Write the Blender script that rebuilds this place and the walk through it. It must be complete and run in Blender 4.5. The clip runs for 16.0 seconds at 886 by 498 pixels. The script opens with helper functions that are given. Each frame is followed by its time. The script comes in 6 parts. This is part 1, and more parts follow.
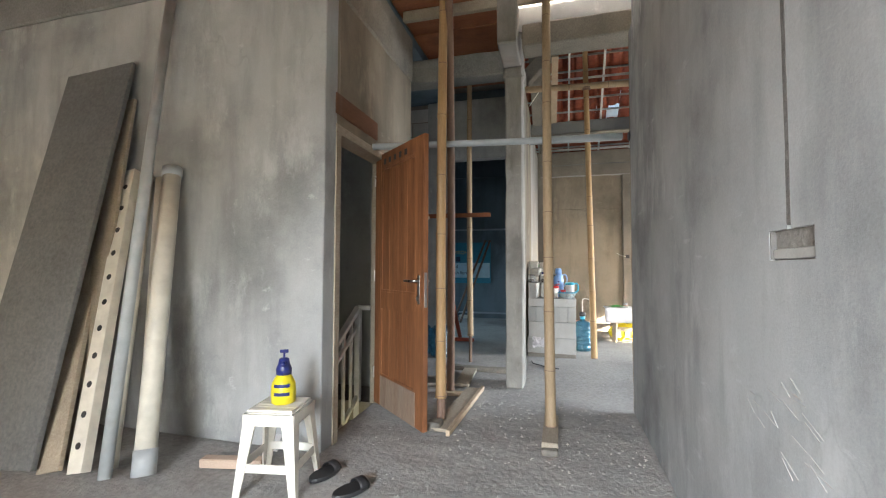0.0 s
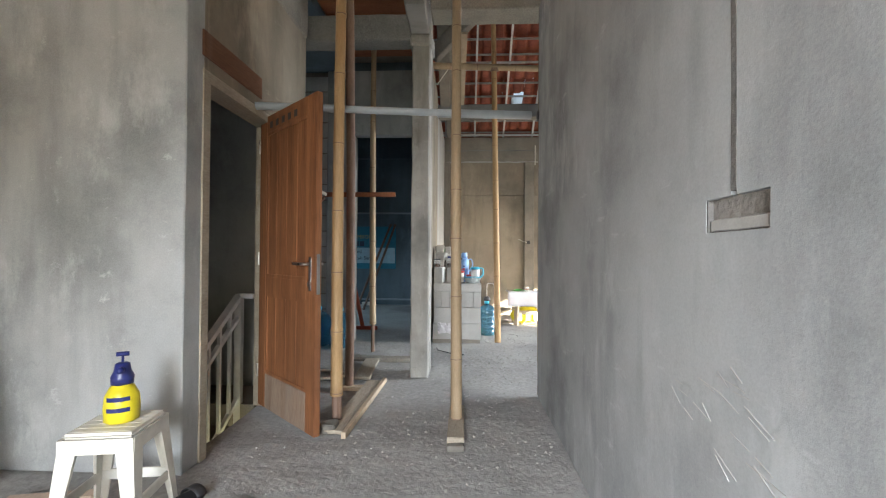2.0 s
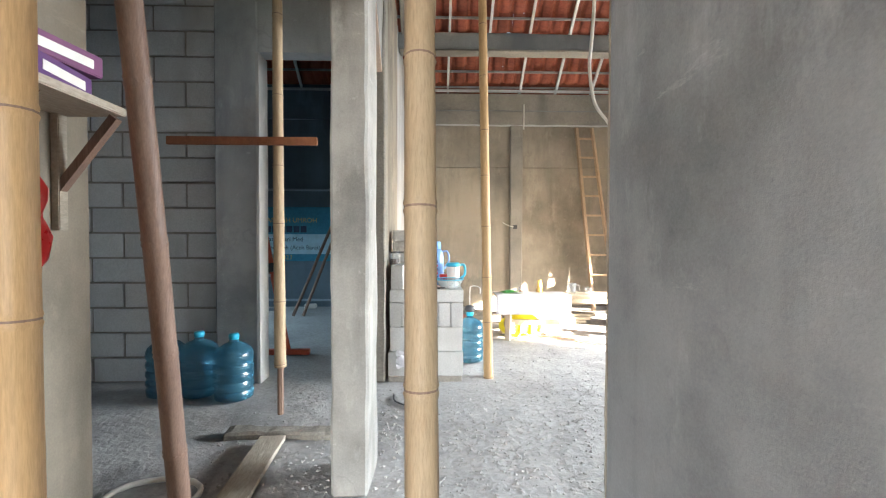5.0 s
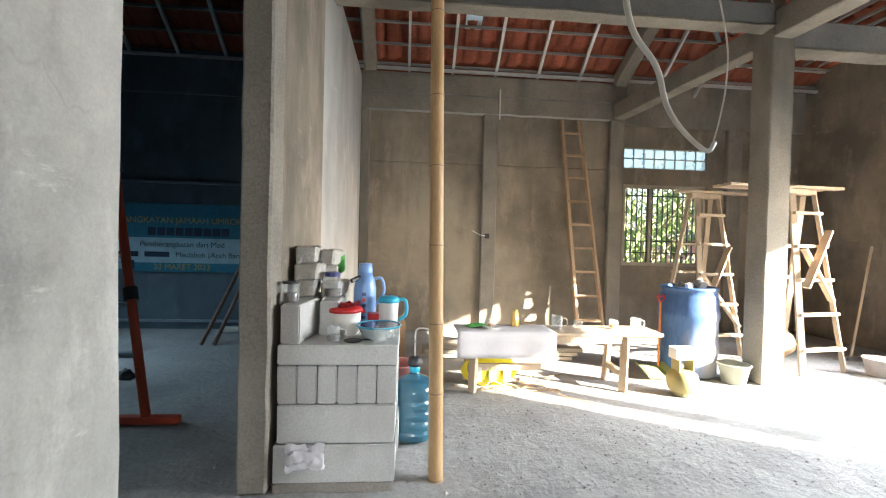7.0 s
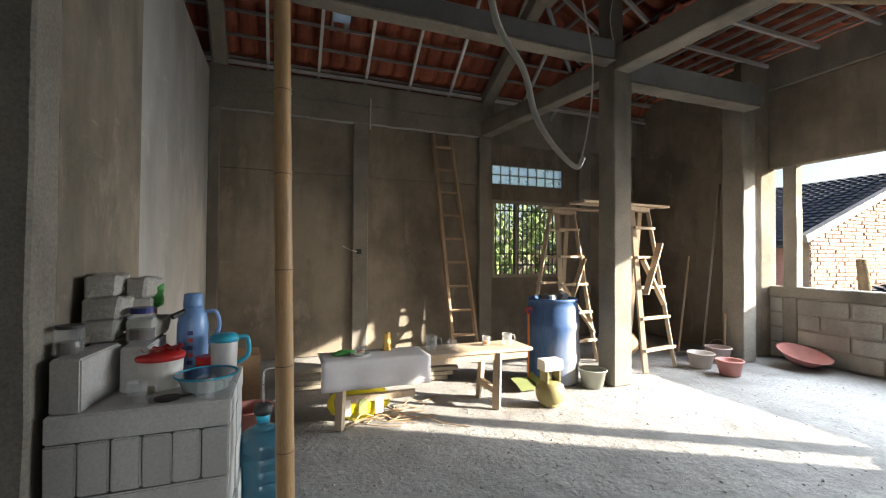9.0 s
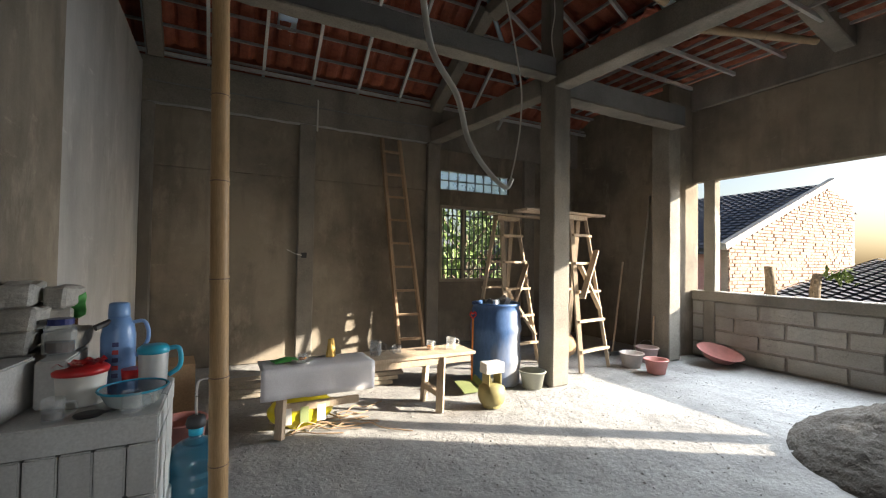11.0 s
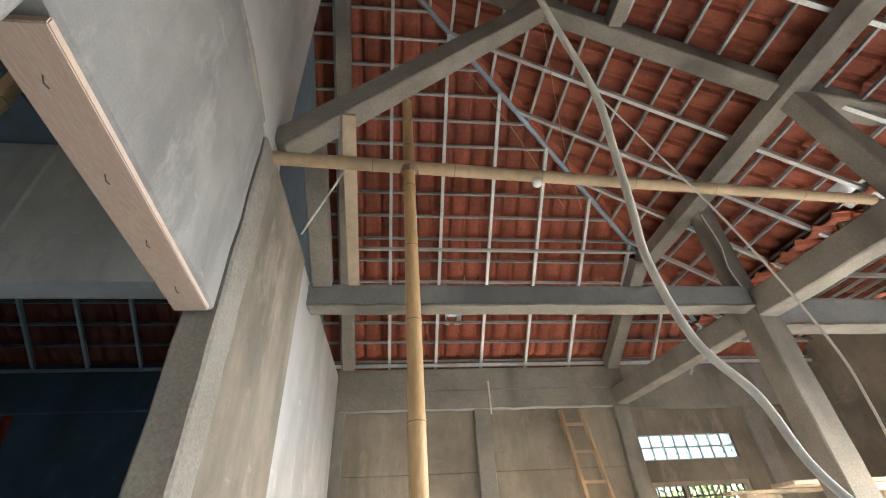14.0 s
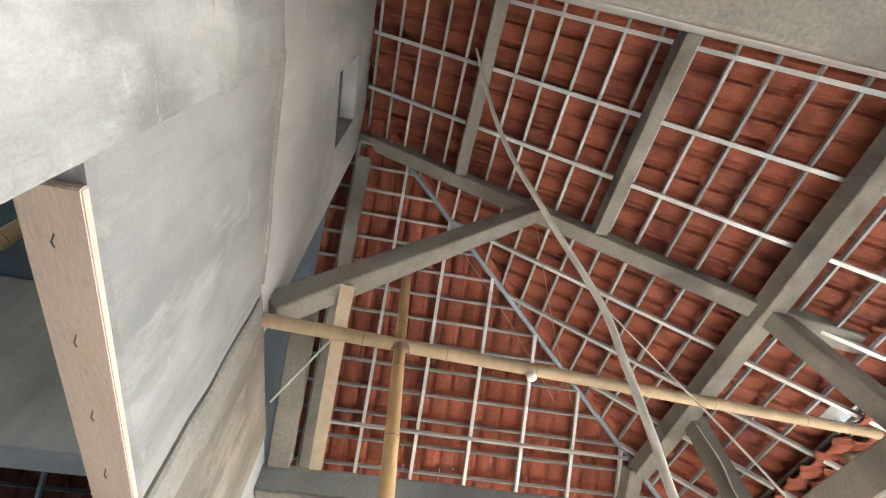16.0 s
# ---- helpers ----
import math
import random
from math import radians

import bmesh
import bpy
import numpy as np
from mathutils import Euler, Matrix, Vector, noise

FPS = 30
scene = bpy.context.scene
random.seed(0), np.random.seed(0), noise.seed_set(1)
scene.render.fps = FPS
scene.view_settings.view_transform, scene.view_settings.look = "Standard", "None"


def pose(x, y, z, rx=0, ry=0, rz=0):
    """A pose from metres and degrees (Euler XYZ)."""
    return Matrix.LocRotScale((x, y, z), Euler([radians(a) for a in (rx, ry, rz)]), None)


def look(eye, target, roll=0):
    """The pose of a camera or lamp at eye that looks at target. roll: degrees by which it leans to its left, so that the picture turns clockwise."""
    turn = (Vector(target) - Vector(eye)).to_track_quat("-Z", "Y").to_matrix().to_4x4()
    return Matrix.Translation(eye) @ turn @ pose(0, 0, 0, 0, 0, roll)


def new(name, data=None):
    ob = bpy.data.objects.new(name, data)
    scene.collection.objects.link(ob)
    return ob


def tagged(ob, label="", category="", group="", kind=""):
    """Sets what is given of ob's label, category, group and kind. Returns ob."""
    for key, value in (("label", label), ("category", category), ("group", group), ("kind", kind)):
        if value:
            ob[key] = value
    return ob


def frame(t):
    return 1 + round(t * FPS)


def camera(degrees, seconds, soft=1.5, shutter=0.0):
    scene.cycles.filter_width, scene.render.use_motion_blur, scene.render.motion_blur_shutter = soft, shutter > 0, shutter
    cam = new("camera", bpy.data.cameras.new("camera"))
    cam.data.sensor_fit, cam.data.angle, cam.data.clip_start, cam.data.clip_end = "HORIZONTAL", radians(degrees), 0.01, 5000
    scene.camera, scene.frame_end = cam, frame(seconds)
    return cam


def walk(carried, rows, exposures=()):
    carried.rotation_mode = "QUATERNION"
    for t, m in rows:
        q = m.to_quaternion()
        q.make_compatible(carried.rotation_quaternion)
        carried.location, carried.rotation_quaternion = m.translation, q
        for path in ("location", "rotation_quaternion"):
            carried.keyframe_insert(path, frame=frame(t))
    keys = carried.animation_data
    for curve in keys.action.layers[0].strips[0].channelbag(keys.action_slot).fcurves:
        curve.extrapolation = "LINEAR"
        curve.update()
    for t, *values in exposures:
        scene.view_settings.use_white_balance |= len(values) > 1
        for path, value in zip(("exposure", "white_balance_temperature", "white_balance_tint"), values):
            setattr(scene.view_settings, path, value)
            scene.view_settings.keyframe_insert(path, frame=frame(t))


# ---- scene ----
cam = camera(91.9, 16.0, 1.15)
PATH = [
    (0, (0.358, 0.046, 1.149), (-0.167, 1.974, 1.233), 0.2),
    (0.5, (0.366, 0.074, 1.138), (0.151, 2.062, 1.21), -0.1),
    (1, (0.339, 0.119, 1.135), (0.24, 2.116, 1.2), -0.0),
    (1.5, (0.327, 0.168, 1.131), (0.234, 2.166, 1.164), 0.3),
    (2, (0.328, 0.354, 1.115), (0.233, 2.352, 1.139), 0.4),
    (2.5, (0.306, 0.618, 1.119), (0.204, 2.615, 1.115), 0.1),
    (3, (0.246, 0.921, 1.115), (0.265, 2.92, 1.068), -0.8),
    (3.5, (0.237, 1.254, 1.102), (0.204, 3.253, 1.057), -0.6),
    (4, (0.251, 1.585, 1.098), (0.169, 3.583, 1.057), -0.4),
    (4.5, (0.26, 1.937, 1.12), (0.28, 3.937, 1.081), -0.6),
    (6.8, (0.583, 3.479, 1.254), (0.671, 5.476, 1.205), 1.2),
    (7, (0.598, 3.577, 1.278), (0.761, 5.57, 1.246), 1.4),
    (7.5, (0.662, 3.726, 1.346), (0.952, 5.705, 1.352), 0.4),
    (8, (0.714, 3.794, 1.323), (1.097, 5.757, 1.345), 0.6),
    (8.5, (0.736, 3.824, 1.319), (1.265, 5.753, 1.355), 0.6),
    (9, (0.738, 3.849, 1.327), (1.446, 5.719, 1.36), 0.4),
    (9.5, (0.745, 3.854, 1.336), (1.6, 5.663, 1.365), 0.6),
    (9.7, (0.742, 3.856, 1.344), (1.648, 5.639, 1.374), 0.6),
    (11.8, (0.766, 3.739, 1.394), (1.681, 5.516, 1.457), 0.8),
    (12, (0.764, 3.747, 1.409), (1.601, 5.561, 1.508), 0.7),
    (12.5, (0.678, 3.811, 1.444), (1.382, 5.673, 1.636), -0.5),
    (13, (0.661, 3.833, 1.46), (1.156, 5.722, 1.893), -1.4),
    (13.5, (0.669, 4.02, 1.555), (0.943, 5.823, 2.376), -1.5),
    (14, (0.651, 4.088, 1.627), (0.86, 5.703, 2.787), -3.5),
    (14.5, (0.613, 4.109, 1.683), (0.824, 5.557, 3.047), -2.2),
    (15, (0.604, 4.103, 1.703), (0.819, 5.424, 3.189), -1.7),
    (15.5, (0.595, 4.095, 1.72), (0.805, 5.281, 3.316), -0.2),
    (16, (0.592, 4.09, 1.734), (0.806, 5.14, 3.424), 0.1),
]
EXPOSURES = [(0.0, 4.6), (1.0, 4.4), (1.5, 4.45), (3.0, 4.7), (4.5, 5.2), (6.8, 4.55), (7.5, 3.65), (8.0, 3.2), (9.5, 2.65), (12.5, 2.5), (13.0, 2.7), (13.5, 3.6), (13.9, 4.85), (14.5, 5.6), (16.0, 5.75)]
walk(cam, [(t, look(e, g, r)) for t, e, g, r in PATH], EXPOSURES)

# ---- world, sun ----
SUN_DIR = Vector((0.857, -0.515, 0.355)).normalized()
world = bpy.data.worlds.new("sky_world")
scene.world = world
world.use_nodes = True
wn = world.node_tree
wn.nodes.clear()
sky = wn.nodes.new("ShaderNodeTexSky")
sky.sky_type = 'NISHITA'
sky.sun_disc = False
sky.sun_elevation = math.asin(SUN_DIR.z)
sky.sun_rotation = math.atan2(SUN_DIR.x, SUN_DIR.y)
sky.dust_density = 3.0
bg = wn.nodes.new("ShaderNodeBackground")
bg.inputs["Strength"].default_value = 0.04
wout = wn.nodes.new("ShaderNodeOutputWorld")
wn.links.new(sky.outputs["Color"], bg.inputs["Color"])
wn.links.new(bg.outputs["Background"], wout.inputs["Surface"])
sun_data = bpy.data.lights.new("sun", 'SUN')
sun_data.energy = 3.6
sun_data.angle = radians(0.6)
sun_data.color = (1.0, 0.89, 0.74)
sun = new("sun", sun_data)
sun.matrix_world = look(SUN_DIR * 30, (0, 0, 0))


def area_fill(name, x, y, z, rx, rz, w, h, power, color=(0.86, 0.93, 1.0), spread=180):
    """Area lamp: sky daylight at the side opening, added fill elsewhere."""
    d = bpy.data.lights.new(name, 'AREA')
    d.shape, d.size, d.size_y, d.energy, d.color = 'RECTANGLE', w, h, power, color
    d.spread = radians(spread)
    o = new(name, d)
    o.matrix_world = pose(x, y, z, rx, 0, rz)
    return o


# unseen fill lamp standing in for daylight from behind the entry
area_fill("terrace_opening_light", -0.1, -2.8, 1.6, 54, -13, 1.6, 1.4, 8.5, (0.90, 0.95, 1.0), 95)
area_fill("side_opening_light", 7.25, 5.9, 1.9, 50, 90, 3.4, 1.5, 27, (0.82, 0.91, 1.0), 110)
# added bluish fill for the back room; no window stands there
area_fill("back_room_window_light", -4.4, 7.8, 2.0, 42, -90, 1.6, 1.0, 1.5, (0.55, 0.80, 1.0), 100)


# ---- materials ----
def material(name):
    m = bpy.data.materials.new(name)
    m.use_nodes = True
    nt = m.node_tree
    return m, nt, nt.nodes["Principled BSDF"]


def noise_node(nt, coord, scale, detail=6.0, rough=0.6, stretch=None):
    n = nt.nodes.new("ShaderNodeTexNoise")
    n.inputs["Scale"].default_value = scale
    n.inputs["Detail"].default_value = detail
    n.inputs["Roughness"].default_value = rough
    if stretch:
        mp = nt.nodes.new("ShaderNodeMapping")
        mp.inputs["Scale"].default_value = stretch
        nt.links.new(coord, mp.inputs["Vector"])
        coord = mp.outputs["Vector"]
    nt.links.new(coord, n.inputs["Vector"])
    return n.outputs["Fac"]


def ramp(nt, fac, stops):
    r = nt.nodes.new("ShaderNodeValToRGB")
    els = r.color_ramp.elements
    while len(els) < len(stops):
        els.new(0.5)
    for e, (p, c) in zip(els, stops):
        e.position = p
        e.color = (*c, 1)
    nt.links.new(fac, r.inputs["Fac"])
    return r.outputs["Color"]


def mix(nt, fac, a, b, mode='MIX'):
    n = nt.nodes.new("ShaderNodeMix")
    n.data_type = 'RGBA'
    n.blend_type = mode
    for sock, v in ((n.inputs["Factor"], fac), (n.inputs["A"], a), (n.inputs["B"], b)):
        if isinstance(v, bpy.types.NodeSocket):
            nt.links.new(v, sock)
        elif isinstance(v, (int, float)):
            sock.default_value = v
        else:
            sock.default_value = (*v, 1)
    return n.outputs["Result"]


def bump(nt, height, strength, distance, prev=None):
    b = nt.nodes.new("ShaderNodeBump")
    b.inputs["Strength"].default_value = strength
    b.inputs["Distance"].default_value = distance
    nt.links.new(height, b.inputs["Height"])
    if prev:
        nt.links.new(prev, b.inputs["Normal"])
    return b.outputs["Normal"]


def surface(name, light, dark, stain=None, scale=1.5, rough=0.9, relief=0.004, grain=60.0, stretch=None, metal=0.0, vary=0.0, spec=0.3, speck=0.0):
    """A rough mineral, wooden or painted surface: two colours in large patches, fine grain, stains and relief."""
    m, nt, b = material(name)
    tc = nt.nodes.new("ShaderNodeTexCoord")
    co = tc.outputs["Object"]
    big = noise_node(nt, co, scale, 8, 0.65, stretch)
    fine = noise_node(nt, co, grain, 4, 0.7, stretch)
    col = ramp(nt, big, [(0.3, dark), (0.68, light)])
    col = mix(nt, 0.35, col, ramp(nt, fine, [(0.3, tuple(c * 0.6 for c in dark)), (0.7, tuple(min(1, c * 1.25) for c in light))]))
    if stain:
        st = noise_node(nt, co, scale * 0.55, 5, 0.55, (1, 1, 0.35))
        f = ramp(nt, st, [(0.52, (0, 0, 0)), (0.68, (1, 1, 1))])
        col = mix(nt, f, col, stain)
    if speck:
        sp = noise_node(nt, co, 19, 6, 0.75)
        f = ramp(nt, sp, [(0.62, (0, 0, 0)), (0.74, (speck, speck, speck))])
        col = mix(nt, f, col, tuple(c * 0.45 for c in dark))
    if vary:
        oi = nt.nodes.new("ShaderNodeObjectInfo")
        hs = nt.nodes.new("ShaderNodeHueSaturation")
        mr = nt.nodes.new("ShaderNodeMapRange")
        mr.inputs["To Min"].default_value = 1 - vary
        mr.inputs["To Max"].default_value = 1 + vary
        nt.links.new(oi.outputs["Random"], mr.inputs["Value"])
        nt.links.new(mr.outputs["Result"], hs.inputs["Value"])
        nt.links.new(col, hs.inputs["Color"])
        col = hs.outputs["Color"]
    nt.links.new(col, b.inputs["Base Color"])
    b.inputs["Roughness"].default_value = rough
    b.inputs["Metallic"].default_value = metal
    b.inputs["Specular IOR Level"].default_value = spec
    if relief:
        n1 = bump(nt, noise_node(nt, co, scale * 4, 6, 0.6, stretch), 0.6, relief * 3)
        nt.links.new(bump(nt, fine, 0.7, relief, n1), b.inputs["Normal"])
    return m


def plaster(name, light, mid, dark, scale=0.7, rough=0.93):
    """Trowelled cement plaster: broad damp clouds, vertical streaks, trowel arcs, fine sand."""
    m, nt, b = material(name)
    co = nt.nodes.new("ShaderNodeTexCoord").outputs["Object"]
    cloud = noise_node(nt, co, scale, 7, 0.62)
    col = ramp(nt, cloud, [(0.36, dark), (0.49, mid), (0.62, light)])
    streak = noise_node(nt, co, scale * 2.2, 5, 0.6, (1.6, 1.6, 0.3))
    col = mix(nt, ramp(nt, streak, [(0.50, (0, 0, 0)), (0.68, (0.5, 0.5, 0.5))]), col, tuple(c * 0.72 for c in dark))
    pale = noise_node(nt, co, scale * 3.1, 6, 0.7, (1.0, 1.0, 0.45))
    col = mix(nt, ramp(nt, pale, [(0.55, (0, 0, 0)), (0.66, (0.55, 0.55, 0.55))]), col, tuple(min(1, c * 1.22) for c in light))
    blot = noise_node(nt, co, scale * 5, 6, 0.65)
    col = mix(nt, ramp(nt, blot, [(0.62, (0, 0, 0)), (0.74, (0.25, 0.25, 0.25))]), col, tuple(c * 0.6 for c in dark))
    line = noise_node(nt, co, scale * 1.5, 4, 0.55, (1.0, 1.0, 0.7))
    crack = ramp(nt, line, [(0.4935, (0, 0, 0)), (0.5, (0.18, 0.18, 0.18)), (0.5065, (0, 0, 0))])
    crack = mix(nt, 1.0, crack, ramp(nt, noise_node(nt, co, scale * 2.3, 2, 0.5), [(0.52, (0, 0, 0)), (0.6, (1, 1, 1))]), 'MULTIPLY')
    col = mix(nt, crack, col, tuple(c * 0.4 for c in dark))
    scuff = noise_node(nt, co, scale * 8, 6, 0.75, (1.0, 0.35, 1.6))
    col = mix(nt, ramp(nt, scuff, [(0.62, (0, 0, 0)), (0.72, (0.55, 0.55, 0.55))]), col, tuple(min(1, c * 1.4) for c in light))
    fine = noise_node(nt, co, 130, 3, 0.7)
    col = mix(nt, 0.12, col, ramp(nt, fine, [(0.3, tuple(c * 0.5 for c in dark)), (0.7, tuple(min(1, c * 1.3) for c in light))]))
    nt.links.new(col, b.inputs["Base Color"])
    b.inputs["Roughness"].default_value = rough
    b.inputs["Specular IOR Level"].default_value = 0.25
    n1 = bump(nt, noise_node(nt, co, 7, 8, 0.68), 0.5, 0.005)
    nt.links.new(bump(nt, fine, 0.5, 0.0012, n1), b.inputs["Normal"])
    return m


def plain(name, color, rough=0.5, metal=0.0, glass=0.0, alpha=1.0, spec=0.5):
    m, nt, b = material(name)
    co = nt.nodes.new("ShaderNodeTexCoord").outputs["Object"]
    n = noise_node(nt, co, 9, 5, 0.6)
    col = ramp(nt, n, [(0.3, tuple(c * 0.82 for c in color)), (0.7, tuple(min(1, c * 1.06) for c in color))])
    nt.links.new(col, b.inputs["Base Color"])
    rr = nt.nodes.new("ShaderNodeMapRange")
    rr.inputs["To Min"].default_value = max(0.02, rough - 0.12)
    rr.inputs["To Max"].default_value = min(1, rough + 0.12)
    nt.links.new(n, rr.inputs["Value"])
    nt.links.new(rr.outputs["Result"], b.inputs["Roughness"])
    b.inputs["Metallic"].default_value = metal
    b.inputs["Transmission Weight"].default_value = glass
    b.inputs["Specular IOR Level"].default_value = spec
    b.inputs["Alpha"].default_value = alpha
    return m


PLASTER = plaster("grey_plaster", (0.455, 0.472, 0.48), (0.37, 0.384, 0.391), (0.222, 0.233, 0.239), 0.9)
COLUMN_COAT = plaster("column_coat", (0.39, 0.375, 0.347), (0.305, 0.293, 0.27), (0.195, 0.187, 0.172), 1.6)
PLASTER_COAT = plaster("lintel_cement_coat", (0.295, 0.282, 0.265), (0.255, 0.244, 0.229), (0.20, 0.191, 0.179), 1.1)
PLASTER_WARM = plaster("sandy_plaster", (0.31, 0.268, 0.212), (0.24, 0.207, 0.163), (0.15, 0.131, 0.105), 0.9)
PLASTER_WHITE = plaster("pale_plaster", (0.50, 0.495, 0.475), (0.45, 0.445, 0.43), (0.37, 0.365, 0.35))
# plaster darkened and blued to put the dim rooms' shade into the colour
PLASTER_SHADE = plaster("shade_tinted_plaster", (0.17, 0.225, 0.27), (0.135, 0.18, 0.215), (0.10, 0.135, 0.165))
CONCRETE = surface("cast_concrete", (0.32, 0.295, 0.255), (0.175, 0.162, 0.14), (0.135, 0.125, 0.11), 2.2, 0.93, 0.0022, 70, None, 0, 0.06, 0.2, 0.5)
CONCRETE_GREY = surface("fresh_concrete", (0.30, 0.305, 0.30), (0.18, 0.185, 0.183), (0.16, 0.163, 0.165), 2.0, 0.93, 0.0022, 70, None, 0, 0.06, 0.2, 0.5)
FLOOR_MAT = surface("cement_floor", (0.42, 0.415, 0.405), (0.285, 0.28, 0.27), (0.235, 0.23, 0.225), 1.4, 0.95, 0.011, 30, None, 0, 0, 0.2, 0.7)
BLOCK = surface("aerated_block", (0.60, 0.60, 0.585), (0.49, 0.485, 0.47), (0.43, 0.42, 0.40), 4, 0.95, 0.0005, 90, None, 0, 0.1)
BLOCK_TAN = surface("rough_block", (0.47, 0.45, 0.41), (0.37, 0.35, 0.315), (0.29, 0.275, 0.25), 4, 0.96, 0.006, 60, None, 0, 0.1)
PIER_COAT = surface("rough_pier_render", (0.50, 0.475, 0.43), (0.36, 0.335, 0.295), (0.27, 0.255, 0.235), 3.5, 0.96, 0.0035, 45, None, 0, 0, 0.2, 0.5)
DARK_MORTAR = surface("dark_mortar", (0.21, 0.20, 0.19), (0.13, 0.125, 0.12), None, 9, 0.97, 0.004, 60)
MORTAR = surface("mortar", (0.33, 0.30, 0.265), (0.23, 0.21, 0.185), None, 6, 0.97, 0.006, 60)
BRICK_RAW = surface("red_brick", (0.36, 0.34, 0.32), (0.25, 0.235, 0.22), None, 8, 0.95, 0.004, 60)
DOOR_DUSTY = surface("dusty_door_wood", (0.33, 0.25, 0.19), (0.19, 0.115, 0.075), (0.24, 0.20, 0.165), 3.0, 0.8, 0.001, 40, (4, 4, 0.4))
DOOR_WOOD = surface("door_wood", (0.35, 0.15, 0.066), (0.105, 0.038, 0.017), (0.17, 0.075, 0.038), 3.0, 0.55, 0.001, 40, (4, 4, 0.22))
WOOD = surface("raw_wood", (0.52, 0.42, 0.31), (0.37, 0.285, 0.20), None, 4, 0.8, 0.0015, 50, (3, 3, 0.4), 0, 0.15)
WOOD_GREY = surface("dusty_wood", (0.42, 0.37, 0.30), (0.27, 0.23, 0.18), None, 4, 0.85, 0.002, 50, (2, 0.5, 2), 0, 0.15)
WOOD_RED = surface("reddish_board", (0.33, 0.135, 0.07), (0.20, 0.075, 0.04), (0.13, 0.06, 0.04), 2, 0.8, 0.001, 40, (1, 4, 1), 0, 0.12)
FORM_BROWN = surface("old_form_board", (0.20, 0.095, 0.055), (0.11, 0.055, 0.035), (0.25, 0.22, 0.19), 2.5, 0.85, 0.002, 40, (1, 0.4, 4))
PLY = surface("pink_plywood", (0.56, 0.44, 0.355), (0.47, 0.36, 0.285), None, 3, 0.75, 0.0006, 50, (3, 0.5, 3))
BAMBOO = surface("dry_bamboo", (0.50, 0.33, 0.165), (0.35, 0.215, 0.105), (0.29, 0.18, 0.095), 5, 0.45, 0.0008, 60, (4, 4, 0.35), 0, 0.08)
BAMBOO_GREY = surface("weathered_bamboo", (0.43, 0.32, 0.205), (0.30, 0.215, 0.13), (0.27, 0.2, 0.13), 5, 0.55, 0.0008, 60, (4, 4, 0.35), 0, 0.08)
BAMBOO_DARK = surface("dark_bamboo", (0.24, 0.155, 0.115), (0.13, 0.08, 0.06), None, 5, 0.5, 0.0008, 60, (4, 4, 0.35))
TILE = surface("clay_roof_tile", (0.43, 0.135, 0.08), (0.27, 0.075, 0.047), (0.19, 0.055, 0.04), 5, 0.8, 0.003, 50, None, 0, 0.24)
TILE_DARK = surface("dark_roof_tile", (0.13, 0.145, 0.18), (0.08, 0.09, 0.115), None, 3, 0.7, 0.002, 40)
STEEL = surface("galvanised_batten", (0.62, 0.63, 0.63), (0.47, 0.48, 0.48), None, 6, 0.45, 0.0003, 60, None, 0.35, 0.1)
# darker steel for the battens than for the light rafters
STEEL_DARKER = surface("darker_batten", (0.40, 0.40, 0.395), (0.27, 0.27, 0.27), None, 6, 0.5, 0.0003, 60, None, 0.35, 0.15)
STEEL_BLUE = surface("blue_steel", (0.38, 0.46, 0.54), (0.29, 0.36, 0.43), None, 6, 0.5, 0.0003, 60, None, 0.4)
PVC_WHITE = plain("white_pvc", (0.70, 0.68, 0.61), 0.4)
PVC_GREY = plain("grey_pvc", (0.42, 0.46, 0.49), 0.45)
WHITE_PLASTIC = plain("white_plastic", (0.78, 0.76, 0.70), 0.4)
WHITE_METAL = plain("white_paint", (0.72, 0.73, 0.74), 0.4)
CHROME = plain("brushed_metal", (0.6, 0.6, 0.6), 0.3, 1.0)
BLACK = plain("black_plastic", (0.03, 0.03, 0.033), 0.5)
NAVY = plain("navy_plastic", (0.02, 0.03, 0.16), 0.35)
YELLOW = plain("yellow_plastic", (0.80, 0.68, 0.03), 0.35)
RED_BAG = plain("red_plastic_film", (0.55, 0.012, 0.015), 0.3)
RED_PLASTIC = plain("red_plastic", (0.60, 0.03, 0.03), 0.35)
RED_STEEL = plain("red_oxide_steel", (0.50, 0.085, 0.04), 0.6)
ORANGE = plain("orange_metal", (0.72, 0.22, 0.04), 0.45)
PINK = plain("faded_pink_plastic", (0.62, 0.27, 0.24), 0.5)
BLUE_DRUM = surface("blue_drum_plastic", (0.07, 0.15, 0.33), (0.04, 0.09, 0.23), (0.34, 0.33, 0.31), 2.2, 0.5, 0.0005, 30, (1, 1, 0.3))
TURQ = plain("turquoise_plastic", (0.03, 0.40, 0.58), 0.35)
THERMOS_BLUE = plain("pale_blue_enamel", (0.20, 0.36, 0.66), 0.3)
ENAMEL_DARK = plain("dark_blue_enamel", (0.02, 0.06, 0.12), 0.15)
GREEN = plain("green_plastic", (0.10, 0.42, 0.10), 0.45)
OLIVE = plain("olive_plastic", (0.24, 0.28, 0.12), 0.5)
GAS_GREEN = plain("dusty_gas_green", (0.30, 0.26, 0.11), 0.6)
CLOTH = surface("white_cloth", (0.80, 0.78, 0.80), (0.70, 0.68, 0.71), None, 6, 0.9, 0.001, 200)
CARD = surface("cardboard", (0.44, 0.29, 0.17), (0.34, 0.22, 0.125), None, 3, 0.85, 0.0005, 60)
